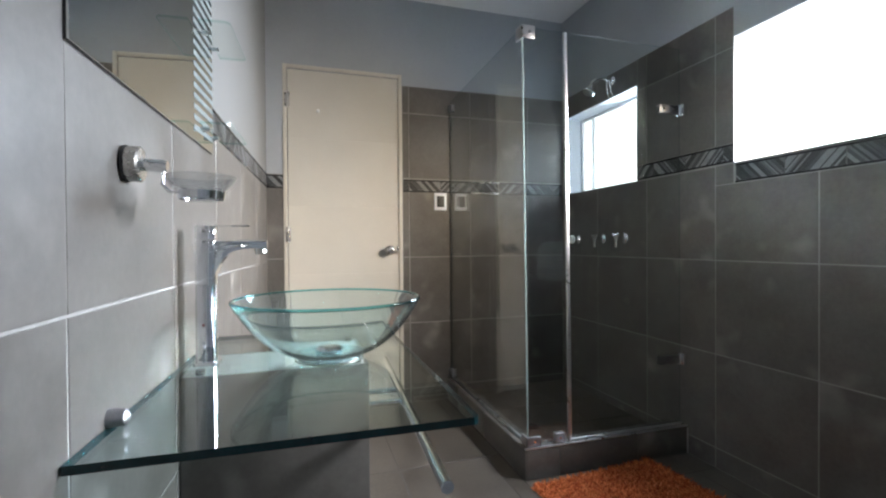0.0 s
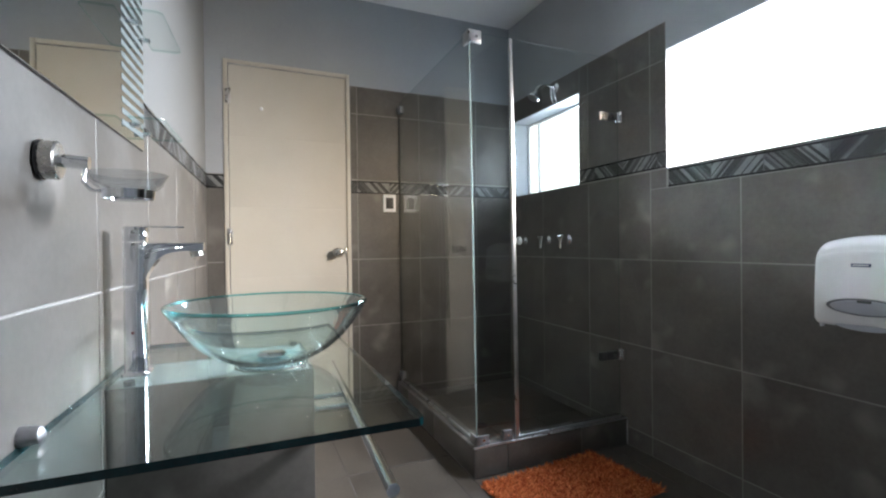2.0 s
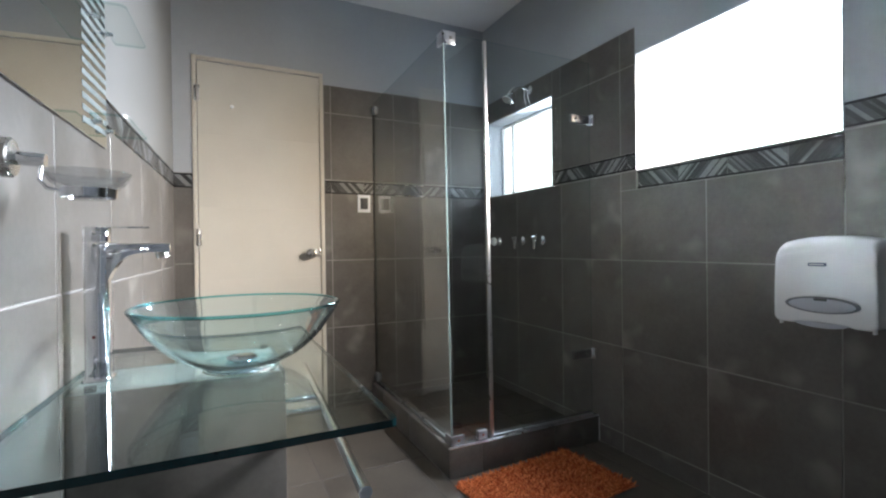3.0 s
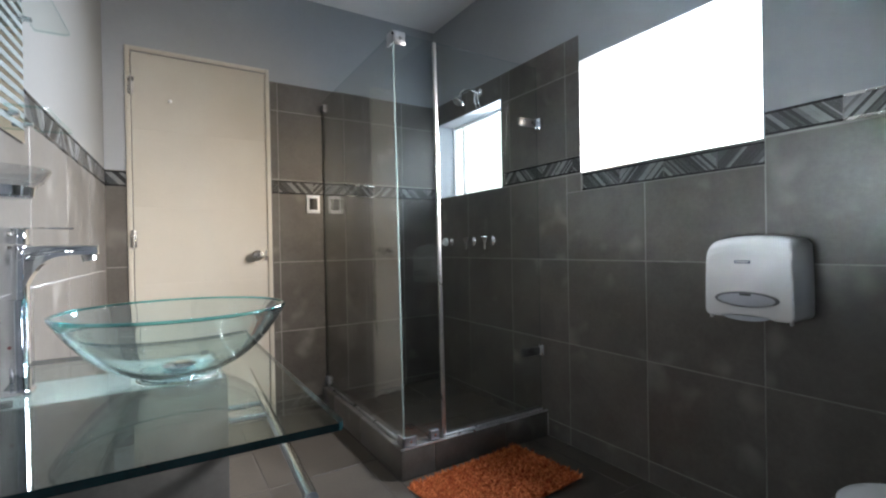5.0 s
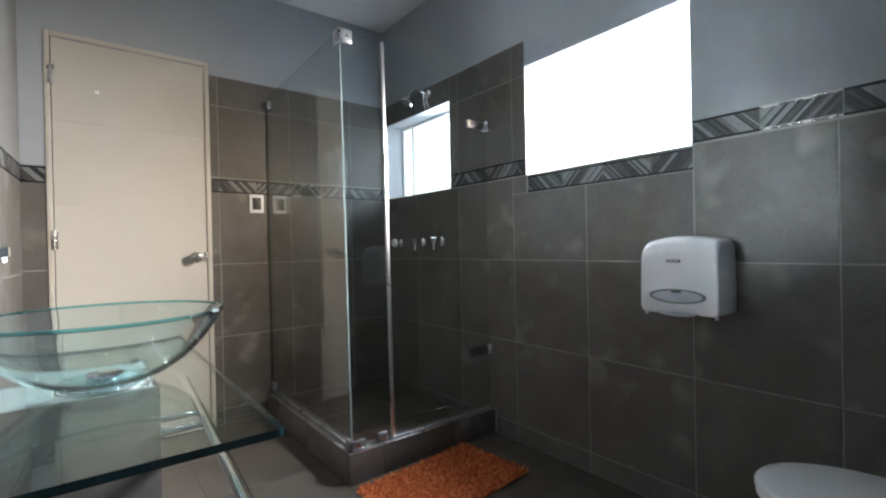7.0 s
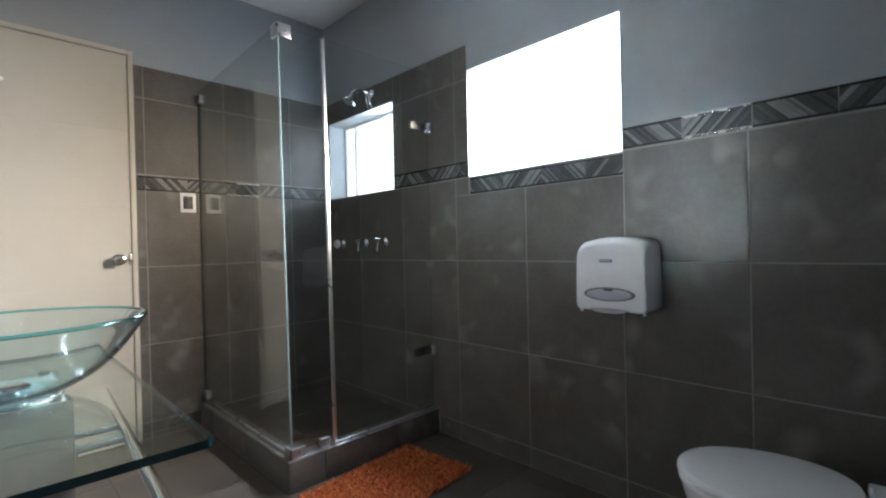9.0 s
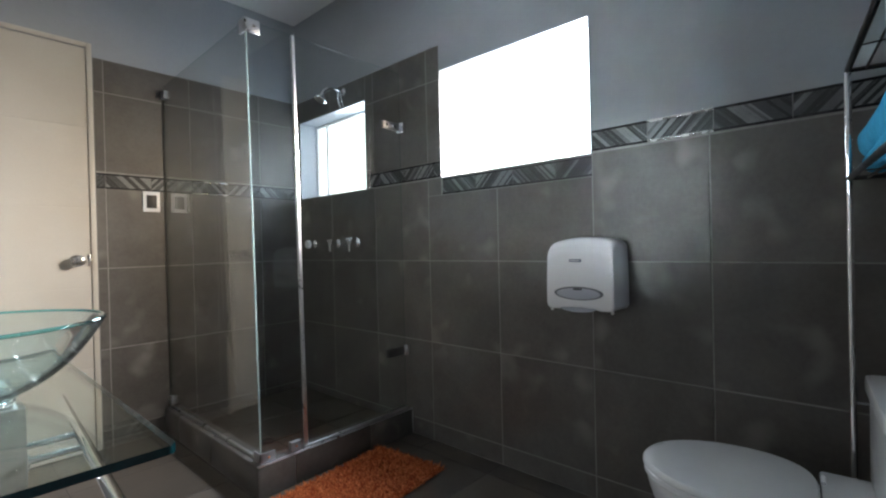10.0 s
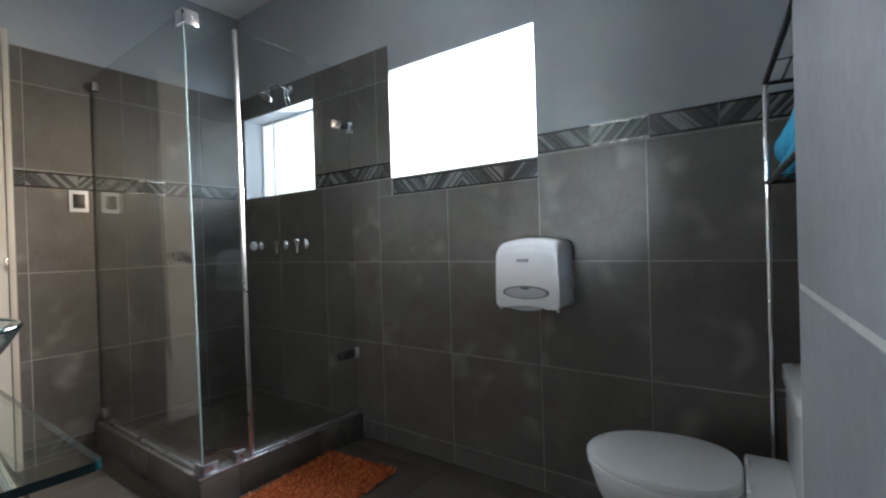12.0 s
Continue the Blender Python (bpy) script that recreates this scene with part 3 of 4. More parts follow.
def door():
    t = thing("door_1", "closed cream painted door in a cream frame", "door", kind="structure")
    x0, x1, z1 = 0.207, 0.925, 2.100
    y = BACK_Y
    bm = bmesh.new()
    f = 0.023
    for a, b in (((x0, y - 0.005, 0), (x0 + f, y + 0.10, z1)), ((x1 - f, y - 0.005, 0), (x1, y + 0.10, z1)), ((x0 + f, y - 0.005, z1 - f), (x1 - f, y + 0.10, z1))):
        box(bm, a, b, None, 0.002)
    part("door_frame", bm, FRAME_PAINT, t)
    bm = bmesh.new()
    box(bm, (x0 + f, y + 0.055, 0.0), (x1 - f, y + 0.10, z1 - f))
    part("stop", bm, GAP, t, smooth=False)
    # leaf in four boards, parted by shallow grooves
    a, b = x0 + f + 0.004, x1 - f - 0.004
    levels = [0.008, 0.43, 0.845, 1.255, 1.665, z1 - f - 0.005]
    bm = bmesh.new()
    box(bm, (a, y + 0.0015, levels[0]), (b, y + 0.040, levels[-1]))
    leaf = part("leaf", bm, DOOR_PAINT, t, smooth=False)
    for lo, hi in zip(levels, levels[1:]):
        bm = bmesh.new()
        box(bm, (a, y - 0.0005, lo + 0.0012), (b, y + 0.002, hi - 0.0012), None, 0.0008)
        part("panel", bm, DOOR_PAINT, leaf, smooth=False)
    for z in (1.890, 1.086, 0.25):
        bm = bmesh.new()
        rod(bm, (a - 0.002, y - 0.007, z - 0.048), (a - 0.002, y - 0.007, z + 0.048), 0.0065, 14, bevel=0.001)
        box(bm, (a - 0.016, y - 0.0068, z - 0.045), (a + 0.012, y - 0.0040, z + 0.045), None, 0.0008)
        part("hinge", bm, STEEL, t, "steel butt hinge")
    kx, kz = 0.842, 0.985
    bm = bmesh.new()
    spin(bm, [(0, 0), (0.031, 0), (0.031, 0.004), (0.026, 0.010), (0.012, 0.013), (0.011, 0.030), (0.022, 0.036), (0.027, 0.046), (0.026, 0.056), (0.018, 0.063), (0.006, 0.064), (0, 0.063)],
         pose(kx, y - 0.001, kz, 90, 0, 0), 36)
    knob = part("door_knob", bm, STEEL, t, "round satin steel door knob")
    bm = bmesh.new()
    box(bm, (b - 0.012, y - 0.0025, kz - 0.03), (b + 0.001, y - 0.0008, kz + 0.03), None, 0.0005)
    part("latch_plate", bm, STEEL, t)
    bm = bmesh.new()
    rod(bm, (0.410, y - 0.0005, 1.832), (0.410, y - 0.008, 1.832), 0.010, 20, bevel=0.001)
    tube(bm, arc((0.410, y - 0.006, 1.832), (0.410, y - 0.016, 1.822), (0.410, y - 0.017, 1.838)), 0.003)
    part("robe_hook", bm, WHITE_PLASTIC, t, "small white stick-on hook")
    return t


door()


def light_switch():
    t = thing("light_switch", "white framed wall switch with a dark rocker", "switch")
    y = BACK_Y
    bm = bmesh.new()
    box(bm, (1.136, y - 0.010, 1.243), (1.220, y - 0.0003, 1.357), None, 0.004)
    part("cover_plate", bm, WHITE_PLASTIC, t)
    bm = bmesh.new()
    box(bm, (1.153, y - 0.0125, 1.264), (1.203, y - 0.0095, 1.336), None, 0.001)
    r = part("rocker", bm, BLACK_METAL, t, "dark grey rocker")
    return t


light_switch()

# ---- shower ----
GX, GY, CURB, GTOP = 1.252, 2.130, 0.135, 1.955


def curb():
    t = thing("shower_curb", "taupe tiled raised shower curb", "curb", kind="structure")
    x0, y0, wide = 1.219, 2.108, 0.078
    bm = bmesh.new()
    box(bm, (x0 + 0.005, y0 + 0.005, 0), (EAST_X - 0.001, y0 + wide - 0.005, CURB - 0.004))
    box(bm, (x0 + 0.005, y0 + wide - 0.004, 0), (x0 + wide - 0.005, BACK_Y - 0.001, CURB - 0.004))
    part("core", bm, GROUT, t, smooth=False)

    def slab(a, b):
        bm = bmesh.new()
        box(bm, a, b, None, 0.0012)
        part("tile", bm, TILE, t)
    xs = [x0, 1.385, 1.80, EAST_X - 0.002]
    for i, (a, b) in enumerate(zip(xs, xs[1:])):
        slab((a + 0.002, y0, 0.001), (b - 0.002, y0 + 0.0045, CURB - 0.006))
        slab((a + 0.002 if i else x0 + wide + 0.002, y0 + wide - 0.0045, 0.001), (b - 0.002, y0 + wide, CURB - 0.006))
        slab((a + 0.002, y0, CURB - 0.005), (b - 0.002, y0 + wide, CURB))
    ys = [y0 + wide, 2.59, 3.01, BACK_Y - 0.002]
    for i, (a, b) in enumerate(zip(ys, ys[1:])):
        slab((x0, (a if i else y0 + 0.006) + 0.002, 0.001), (x0 + 0.0045, b - 0.002, CURB - 0.006))
        slab((x0 + wide - 0.0045, a + 0.002, 0.001), (x0 + wide, b - 0.002, CURB - 0.006))
        slab((x0, a + 0.002, CURB - 0.005), (x0 + wide, b - 0.002, CURB))
    bm = bmesh.new()
    box(bm, (x0 - 0.001, y0 - 0.0015, CURB - 0.004), (EAST_X - 0.003, y0 + 0.010, CURB + 0.002), None, 0.001)
    part("edge_trim", bm, ALUMINIUM, t, "satin aluminium edge trim")
    bm = bmesh.new()
    box(bm, (EAST_X - 0.006, y0 - 0.0035, 0.001), (EAST_X - 0.0005, y0 - 0.0003, CURB - 0.012), None, 0.001)
    part("caulk_bead", bm, MORTAR, t, "thin white caulk bead")
    return t


curb()


def bmesh_shift(bm, dx):
    bmesh.ops.translate(bm, vec=(dx, 0, 0), verts=bm.verts[:])
    return bm


def enclosure():
    t = thing("shower_enclosure", "frameless clear glass corner shower enclosure with chrome fittings", "shower")
    th = 0.004

    def lean(bm):
        """The fixed panes stand a little out of plumb."""
        for v in bm.verts:
            f = (v.co.z - CURB) / (GTOP - CURB)
            if v.co.y > GY + 0.5:
                continue
            if v.co.x < 1.35:
                v.co.x -= 0.008 + 0.018 * f
            elif v.co.x < 1.46:
                v.co.x += 0.019 * (1 - f) - 0.004
        return bm

    def pane(name, a, b, axis, label):
        bm = bmesh.new()
        box(bm, a, b)
        lean(bm)
        p = part(name, bm, [SHEET if axis == 0 else FIXED_GLASS if name == "fixed_panel" else DOOR_GLASS, EDGE_LIGHT, TOP_EDGE], t, label, smooth=False)
        for f in p.data.polygons:
            # front upright edges get a pale colour, as if catching the light
            lit = abs(f.normal[2]) < 0.5 and name != "glass_door" and f.center.y < GY + 0.5
            f.material_index = 0 if abs(f.normal[axis]) > 0.9 else (1 if lit else 2)
        p.visible_shadow = False
        return p
    pane("side_panel", (GX - th, GY + th + 0.001, CURB + 0.008), (GX + th, BACK_Y - 0.006, GTOP), 0, "fixed clear glass side panel")
    fixed = pane("fixed_panel", (GX - th, GY - th, CURB + 0.008), (1.4300, GY + th, GTOP), 1, "narrow fixed clear glass panel")
    leaf = pane("glass_door", (1.4400, GY - th, CURB + 0.014), (2.062, GY + th, GTOP), 1, "hinged clear glass shower door")
    bm = bmesh.new()
    box(bm, (1.4275, GY - 0.0065, CURB + 0.012), (1.4425, GY + 0.0065, GTOP), None, 0.001)
    part("magnetic_seal", lean(bm), ALUMINIUM, leaf, "bright vertical door seal")
    bm = bmesh.new()
    box(bm, (GX - 0.007, GY + 0.03, CURB + 0.0005), (GX + 0.007, BACK_Y - 0.004, CURB + 0.012), None, 0.001)
    part("side_channel", bm, ALUMINIUM, t)
    bm = bmesh.new()
    box(bm, (1.4420, GY - 0.006, CURB + 0.0005), (2.07, GY + 0.006, CURB + 0.011), None, 0.001)
    part("sill_bar", bm, ALUMINIUM, t)
    bm = bmesh.new()
    box(bm, (GX - 0.008, BACK_Y - 0.0058, CURB + 0.01), (GX + 0.006, BACK_Y - 0.0004, 1.93), None, 0.001)
    part("wall_seal", bm, SILICONE, t, "dark silicone wall seal")
    # corner and bottom clamps
    for z0, z1, x1, face in ((GTOP - 0.050, GTOP + 0.006, GX + 0.052, ALUMINIUM), (CURB + 0.003, CURB + 0.045, GX + 0.056, DULL_METAL)):
        bm = bmesh.new()
        box(bm, (GX - 0.012, GY - 0.012, z0), (x1, GY - 0.0045, z1), None, 0.0015)
        box(bm, (GX - 0.012, GY - 0.012, z0), (GX - 0.0045, GY + 0.045, z1), None, 0.0015)
        off = -0.026 if z0 > 1 else -0.009
        c = part("corner_clamp", bmesh_shift(bm, off), face, t, "square metal corner clamp")
        bm = bmesh.new()
        rod(bm, (GX + off + 0.026, GY - 0.0118, (z0 + z1) / 2), (GX + off + 0.026, GY - 0.0145, (z0 + z1) / 2), 0.0055, 16, bevel=0.001)
        part("screw", bm, CHROME, c)
    bm = bmesh.new()
    box(bm, (1.372, GY - 0.012, CURB + 0.004), (1.417, GY + 0.012, CURB + 0.046), None, 0.0015)
    c = part("floor_clamp", bm, DULL_METAL, t, "square metal floor clamp")
    bm = bmesh.new()
    rod(bm, (1.395, GY - 0.0118, CURB + 0.026), (1.395, GY - 0.0145, CURB + 0.026), 0.005, 16, bevel=0.001)
    part("screw", bm, CHROME, c)
    for z in (1.905, CURB + 0.045):
        bm = bmesh.new()
        box(bm, (GX - 0.013, BACK_Y - 0.048, z - 0.022), (GX + 0.013, BACK_Y - 0.0004, z + 0.022), None, 0.0015)
        # paler metal on the lower clamp puts in its bright reflection
        part("wall_clamp", bm, DULL_METAL if z > 1 else ALUMINIUM, t, "square metal wall clamp")
    for z in (1.660, 0.456):
        bm = bmesh.new()
        box(bm, (1.935, GY - 0.011, z - 0.020), (2.052, GY - 0.0042, z + 0.020), None, 0.0015)
        box(bm, (1.935, GY + 0.0042, z - 0.020), (2.052, GY + 0.011, z + 0.020), None, 0.0015)
        h = part("hinge", bm, WORN_NICKEL, leaf, "satin metal glass-to-wall hinge")
        bm = bmesh.new()
        rod(bm, (2.062, GY, z - 0.026), (2.062, GY, z + 0.026), 0.010, 18, bevel=0.001)
        box(bm, (2.066, GY - 0.022, z - 0.028), (EAST_X - 0.0004, GY + 0.022, z + 0.028), None, 0.0015)
        part("wall_leaf", bm, CHROME, h)
        for x in (1.962, 2.020):
            bm = bmesh.new()
            rod(bm, (x, GY - 0.0105, z), (x, GY - 0.0130, z), 0.005, 14, bevel=0.001)
            part("screw", bm, CHROME, h)
    return t


enclosure()


def valve(y, cross):
    t = thing("shower_valve", "chrome wall valve with a lever handle" if cross else "round pale shower valve knob", "valve", (EAST_X, y, 1.048), group="shower valves")
    bm = bmesh.new()
    spin(bm, [(0, 0), (0.030, 0), (0.029, 0.006), (0.021, 0.013), (0.017, 0.030), (0.017, 0.042), (0, 0.042)], pose(0, 0, 0, 0, -90, 0), 28)
    part("rosette", bm, CHROME, t)
    bm = bmesh.new()
    if cross:
        rod(bm, (-0.040, 0, 0.004), (-0.066, 0, 0.004), 0.019, 20, bevel=0.002)
        box(bm, (-0.068, -0.009, -0.052), (-0.054, 0.009, 0.004), None, 0.004)
        rod(bm, (-0.060, -0.030, 0.018), (-0.060, 0.030, 0.018), 0.009, 16, bevel=0.003)
    else:
        spin(bm, [(0, 0.040), (0.022, 0.040), (0.028, 0.046), (0.028, 0.058), (0.022, 0.066), (0, 0.068)], pose(0, 0, 0, 0, -90, 0), 28)
    part("handle", bm, CHROME if cross else WHITE_PLASTIC, t)
    return t


valve(3.02, False)
valve(2.755, True)
valve(2.555, True)


def shower_head():
    t = thing("wall_shower", "chrome wall shower head on a curved arm", "shower", (EAST_X, 2.66, 1.985))
    bm = bmesh.new()
    spin(bm, [(0, 0), (0.027, 0), (0.026, 0.006), (0.015, 0.012), (0, 0.013)], pose(0, 0, 0, 0, -90, 0), 28)
    part("rosette", bm, CHROME, t)
    bm = bmesh.new()
    tube(bm, [(0, 0, 0)] + arc((-0.02, 0, 0.0), (-0.10, 0, 0.03), (-0.155, 0, -0.035)), 0.009, 14)
    part("arm", bm, CHROME, t)
    bm = bmesh.new()
    spin(bm, [(0, 0.05), (0.012, 0.05), (0.015, 0.03), (0.034, 0.006), (0.036, 0), (0.033, -0.003), (0, -0.003)], pose(-0.172, 0, -0.082, 0, 28, 0), 32)
    part("rose", bm, CHROME, t)
    bm = bmesh.new()
    for dy in (-0.012, 0.014):
        tube(bm, arc((-0.030, dy, -0.002), (-0.034, dy * 1.3, -0.05), (-0.012, dy * 1.4, -0.093), 10), 0.0055, 10)
    part("hose", bm, CHROME, t, "short bent chrome pipes")
    return t


shower_head()


def floor_drain(x, y):
    t = thing("floor_drain", "small dark round shower floor drain", "drain", (x, y, 0.048))
    bm = bmesh.new()
    spin(bm, [(0, 0), (0.035, 0), (0.034, 0.003), (0.026, 0.004), (0.024, 0.002), (0, 0.002)], None, 28)
    part("grate", bm, BLACK_METAL, t)


floor_drain(1.471, 2.525)

# ---- dispenser, rug, toilet, rack ----


def dispenser():
    t = thing("tissue_dispenser", "large white plastic jumbo tissue dispenser on the tiled wall", "dispenser", (EAST_X, 1.060, 0.885))
    W, H = 0.274, 0.262

    def ring(depth, inset, drop=0.0):
        w, top, low, c = W / 2 - inset, H / 2 - inset - drop, -H / 2 + 0.013 + inset, 0.020
        raw = []
        for cy, cz, a0 in ((w - c, top - c, 0), (-w + c, top - c, 90), (-w + c, low + c, 180), (w - c, low + c, 270)):
            raw += [(cy + c * math.cos(radians(a0 + q * 15)), cz + c * math.sin(radians(a0 + q * 15))) for q in range(7)]
            if a0 == 90:
                raw += [(-w, cz + (low + c - cz) * q / 8) for q in range(1, 8)]
            elif a0 == 270:
                raw += [(w, cz + (top - c - cz) * q / 8) for q in range(1, 8)]
            else:
                raw += [(cy - 2 * cy * q / 20, cz + math.copysign(c, cz)) for q in range(1, 20)]
        pts = []
        for y, z in raw:
            f = (z - low) / (top - low)
            z += 0.020 * (1 - (y / w) ** 2) * f
            if f < 0.1:
                z += 0.009 * max(0.0, 1 - (y / 0.082) ** 2) ** 0.7
            y *= (1.0 - 0.045 * f ** 2 - 0.012 * (1 - f) ** 2) * (1 - 0.035 * depth / 0.15)
            pts.append((-depth, y, z))
        return pts
    bm = bmesh.new()
    layers = [(0.0004, 0.006, 0), (0.008, 0.002, 0), (0.012, 0.0, 0)]
    for q in range(9):
        a = q / 8 * 0.5 * math.pi
        layers.append((0.085 + 0.058 * math.sin(a), 0.0, 0.040 * (1 - math.cos(a)) ** 1.1))
    layers += [(0.1455, 0.0012, 0.043), (0.1475, 0.004, 0.046), (0.1485, 0.009, 0.050), (0.1490, 0.020, 0.055), (0.1495, 0.035, 0.06)]
    loft(bm, [ring(*q) for q in layers])
    body = part("cover", bm, WHITE_PLASTIC, t)
    bm = bmesh.new()
    n = 40
    loft(bm, [[(-d, 0.0 + 0.090 * k * math.cos(i * math.tau / n), -0.056 + 0.0235 * k * math.sin(i * math.tau / n)) for i in range(n)] for d, k in ((0.1430, 1.06), (0.1522, 1.06), (0.1530, 1.0))])
    w = part("sight_rim", bm, material("grey_moulded_rim", (0.17, 0.18, 0.20), 0.4), t, "grey oval rim")
    bm = bmesh.new()
    loft(bm, [[(-d, 0.0 + 0.085 * k * math.cos(i * math.tau / n), -0.057 + 0.0205 * k * math.sin(i * math.tau / n)) for i in range(n)] for d, k in ((0.1490, 1.0), (0.1535, 1.0), (0.1555, 0.9))])
    part("sight_window", bm, GREY_PLASTIC, w, "oval translucent level window")
    bm = bmesh.new()
    box(bm, (-0.1562, -0.017, -0.0440), (-0.1530, 0.017, -0.0365), None, 0.001)
    part("latch", bm, material("dark_grey_latch", (0.08, 0.085, 0.09), 0.4), w, "dark latch")
    bm = bmesh.new()
    box(bm, (-0.1535, -0.014, 0.060), (-0.1485, 0.032, 0.070), None, 0.001)
    plate = part("name_plate", bm, NAVY, t, "small navy name plate")
    bm = bmesh.new()
    box(bm, (-0.1542, -0.010, 0.0635), (-0.1533, 0.028, 0.0665))
    part("pale_bar", bm, WHITE_PLASTIC, plate, smooth=False)
    bm = bmesh.new()
    rings = []
    for d in (0.1290, 0.1470):
        rings.append([(-d, 0.005 + 0.072 * math.cos(a), -0.110 - 0.016 * math.sin(a) ** 1.0) for a in (math.pi * i / 16 for i in range(17))])
    loft(bm, rings)
    part("paper_guard", bm, GREY_PLASTIC, t, "curved grey tear guard")
    for y in (-0.118, 0.118):
        bm = bmesh.new()
        box(bm, (-0.1350, y - 0.004, -0.128), (-0.122, y + 0.004, -0.110), None, 0.002)
        part("foot", bm, WHITE_PLASTIC, t)
    return t


dispenser()


def bath_rug():
    t = thing("bath_rug", "shaggy burnt-orange chenille bath rug beside the shower", "rug", (1.547, 1.868, 0), 5.0)
    L, Wd = 0.316, 0.198
    bm = bmesh.new()
    box(bm, (-L, -Wd, 0.0005), (L, Wd, 0.007), None, 0.003)
    part("backing", bm, RUG, t)
    rng = random.Random(4)
    verts, faces = [], []
    nx, ny = 140, 90
    for i in range(nx):
        for j in range(ny):
            x = -L + 2 * L * (i + 0.5 + rng.uniform(-0.5, 0.5)) / nx
            y = -Wd + 2 * Wd * (j + 0.5 + rng.uniform(-0.5, 0.5)) / ny
            h = rng.uniform(0.009, 0.024)
            a = rng.uniform(0, math.tau)
            lean = rng.uniform(0.010, 0.028)
            r = rng.uniform(0.0018, 0.0028)
            tip = (x + lean * math.cos(a), y + lean * math.sin(a), h)
            mid = (x + 0.35 * lean * math.cos(a), y + 0.35 * lean * math.sin(a), h * 0.62)
            base = len(verts)
            for px, py, pz, k in ((x, y, 0.005, 1.0), (*mid, 1.15), (*tip, 0.55)):
                for q in range(4):
                    b = a + q * math.pi / 2
                    verts.append((px + r * k * math.cos(b), py + r * k * math.sin(b), pz))
            for lv in (0, 4):
                for q in range(4):
                    faces.append((base + lv + q, base + lv + (q + 1) % 4, base + lv + 4 + (q + 1) % 4, base + lv + 4 + q))
            faces.append((base + 8, base + 9, base + 10, base + 11))
    mesh = bpy.data.meshes.new("chenille_nap")
    mesh.from_pydata(verts, [], faces)
    mesh.materials.append(NAP)
    ob = new("chenille_nap", mesh)
    ob.parent = t
    tagged(ob, "twisted orange chenille pile", kind="stuff")
    return t


bath_rug()


def egg(w, front, back, n=48, p=2.0):
    pts = []
    for i in range(n):
        a = i * math.tau / n
        c, s = math.cos(a), math.sin(a)
        if s >= 0:
            pts.append((w * c, front * s))
        else:
            pts.append((w * math.copysign(abs(c) ** 0.62, c), -back * abs(s) ** 0.62))
    return pts


def toilet():
    t = thing("toilet", "white ceramic close-coupled toilet with the lid closed", "toilet", (1.752, 0.532, -0.010), 4.0)
    bm = bmesh.new()
    rings = []
    for z, kx, f, b, dy in ((0.0, 0.62, 0.16, 0.19, -0.02), (0.02, 0.60, 0.155, 0.185, -0.02), (0.14, 0.56, 0.15, 0.18, -0.02), (0.24, 0.72, 0.185, 0.19, -0.01),
                            (0.31, 0.92, 0.208, 0.2, 0.0), (0.355, 0.99, 0.222, 0.19, 0.0), (0.375, 1.0, 0.225, 0.192, 0.0), (0.380, 0.985, 0.221, 0.19, 0.0)):
        rings.append([(x, y + dy, z) for x, y in egg(0.170 * kx, f, b)])
    loft(bm, rings)
    box(bm, (-0.145, -0.41, 0.18), (0.145, -0.1655, 0.411), None, 0.008)
    part("pan", bm, CERAMIC, t)
    for name, zs, w, f in (("seat", (0.381, 0.384, 0.396, 0.399), 0.176, 0.232), ("lid", (0.4005, 0.403, 0.412, 0.419, 0.4225), 0.178, 0.235)):
        bm = bmesh.new()
        ks = (0.985, 1.0, 1.0, 0.985) if name == "seat" else (0.985, 1.0, 0.995, 0.965, 0.86)
        rings = [[(x * k * (1 - 0.20 * max(0.0, -y / 0.165) ** 1.6), y * k, z) for x, y in egg(w, f, 0.165)] for z, k in zip(zs, ks)]
        loft(bm, rings)
        part(name, bm, WHITE_PLASTIC if name == "seat" else CERAMIC, t)
    for x in (-0.075, 0.075):
        bm = bmesh.new()
        rod(bm, (x - 0.022, -0.172, 0.412), (x + 0.022, -0.172, 0.412), 0.006, 18, bevel=0.002)
        part("lid_hinge", bm, WHITE_PLASTIC, t)
    bm = bmesh.new()
    rings = []
    for z, k in ((0.4115, 0.965), (0.42, 0.98), (0.54, 0.992), (0.633, 1.0)):
        ring = []
        for cx, cy, a0 in ((0.16, -0.297, 0), (-0.16, -0.297, 90), (-0.16, -0.395, 180), (0.16, -0.395, 270)):
            ring += [((cx + 0.03 * math.cos(radians(a0 + q * 18))) * k, cy + 0.03 * math.sin(radians(a0 + q * 18)), z) for q in range(6)]
        rings.append(ring)
    loft(bm, rings)
    part("tank", bm, CERAMIC, t)
    bm = bmesh.new()
    rings = []
    for z, k in ((0.6335, 1.0), (0.638, 1.035), (0.652, 1.04), (0.663, 1.01), (0.670, 0.95), (0.673, 0.86)):
        ring = []
        for cx, cy, a0 in ((0.16, -0.294, 0), (-0.16, -0.294, 90), (-0.16, -0.398, 180), (0.16, -0.398, 270)):
            ring += [((cx + 0.035 * math.cos(radians(a0 + q * 18))) * k, (cy + 0.035 * math.sin(radians(a0 + q * 18))), z) for q in range(6)]
        rings.append(ring)
    loft(bm, rings)
    part("tank_lid", bm, CERAMIC, t)
    bm = bmesh.new()
    rod(bm, (0.0, -0.335, 0.672), (0.0, -0.335, 0.677), 0.02, 24, bevel=0.001)
    part("flush_button", bm, CHROME, t)
    return t


toilet()


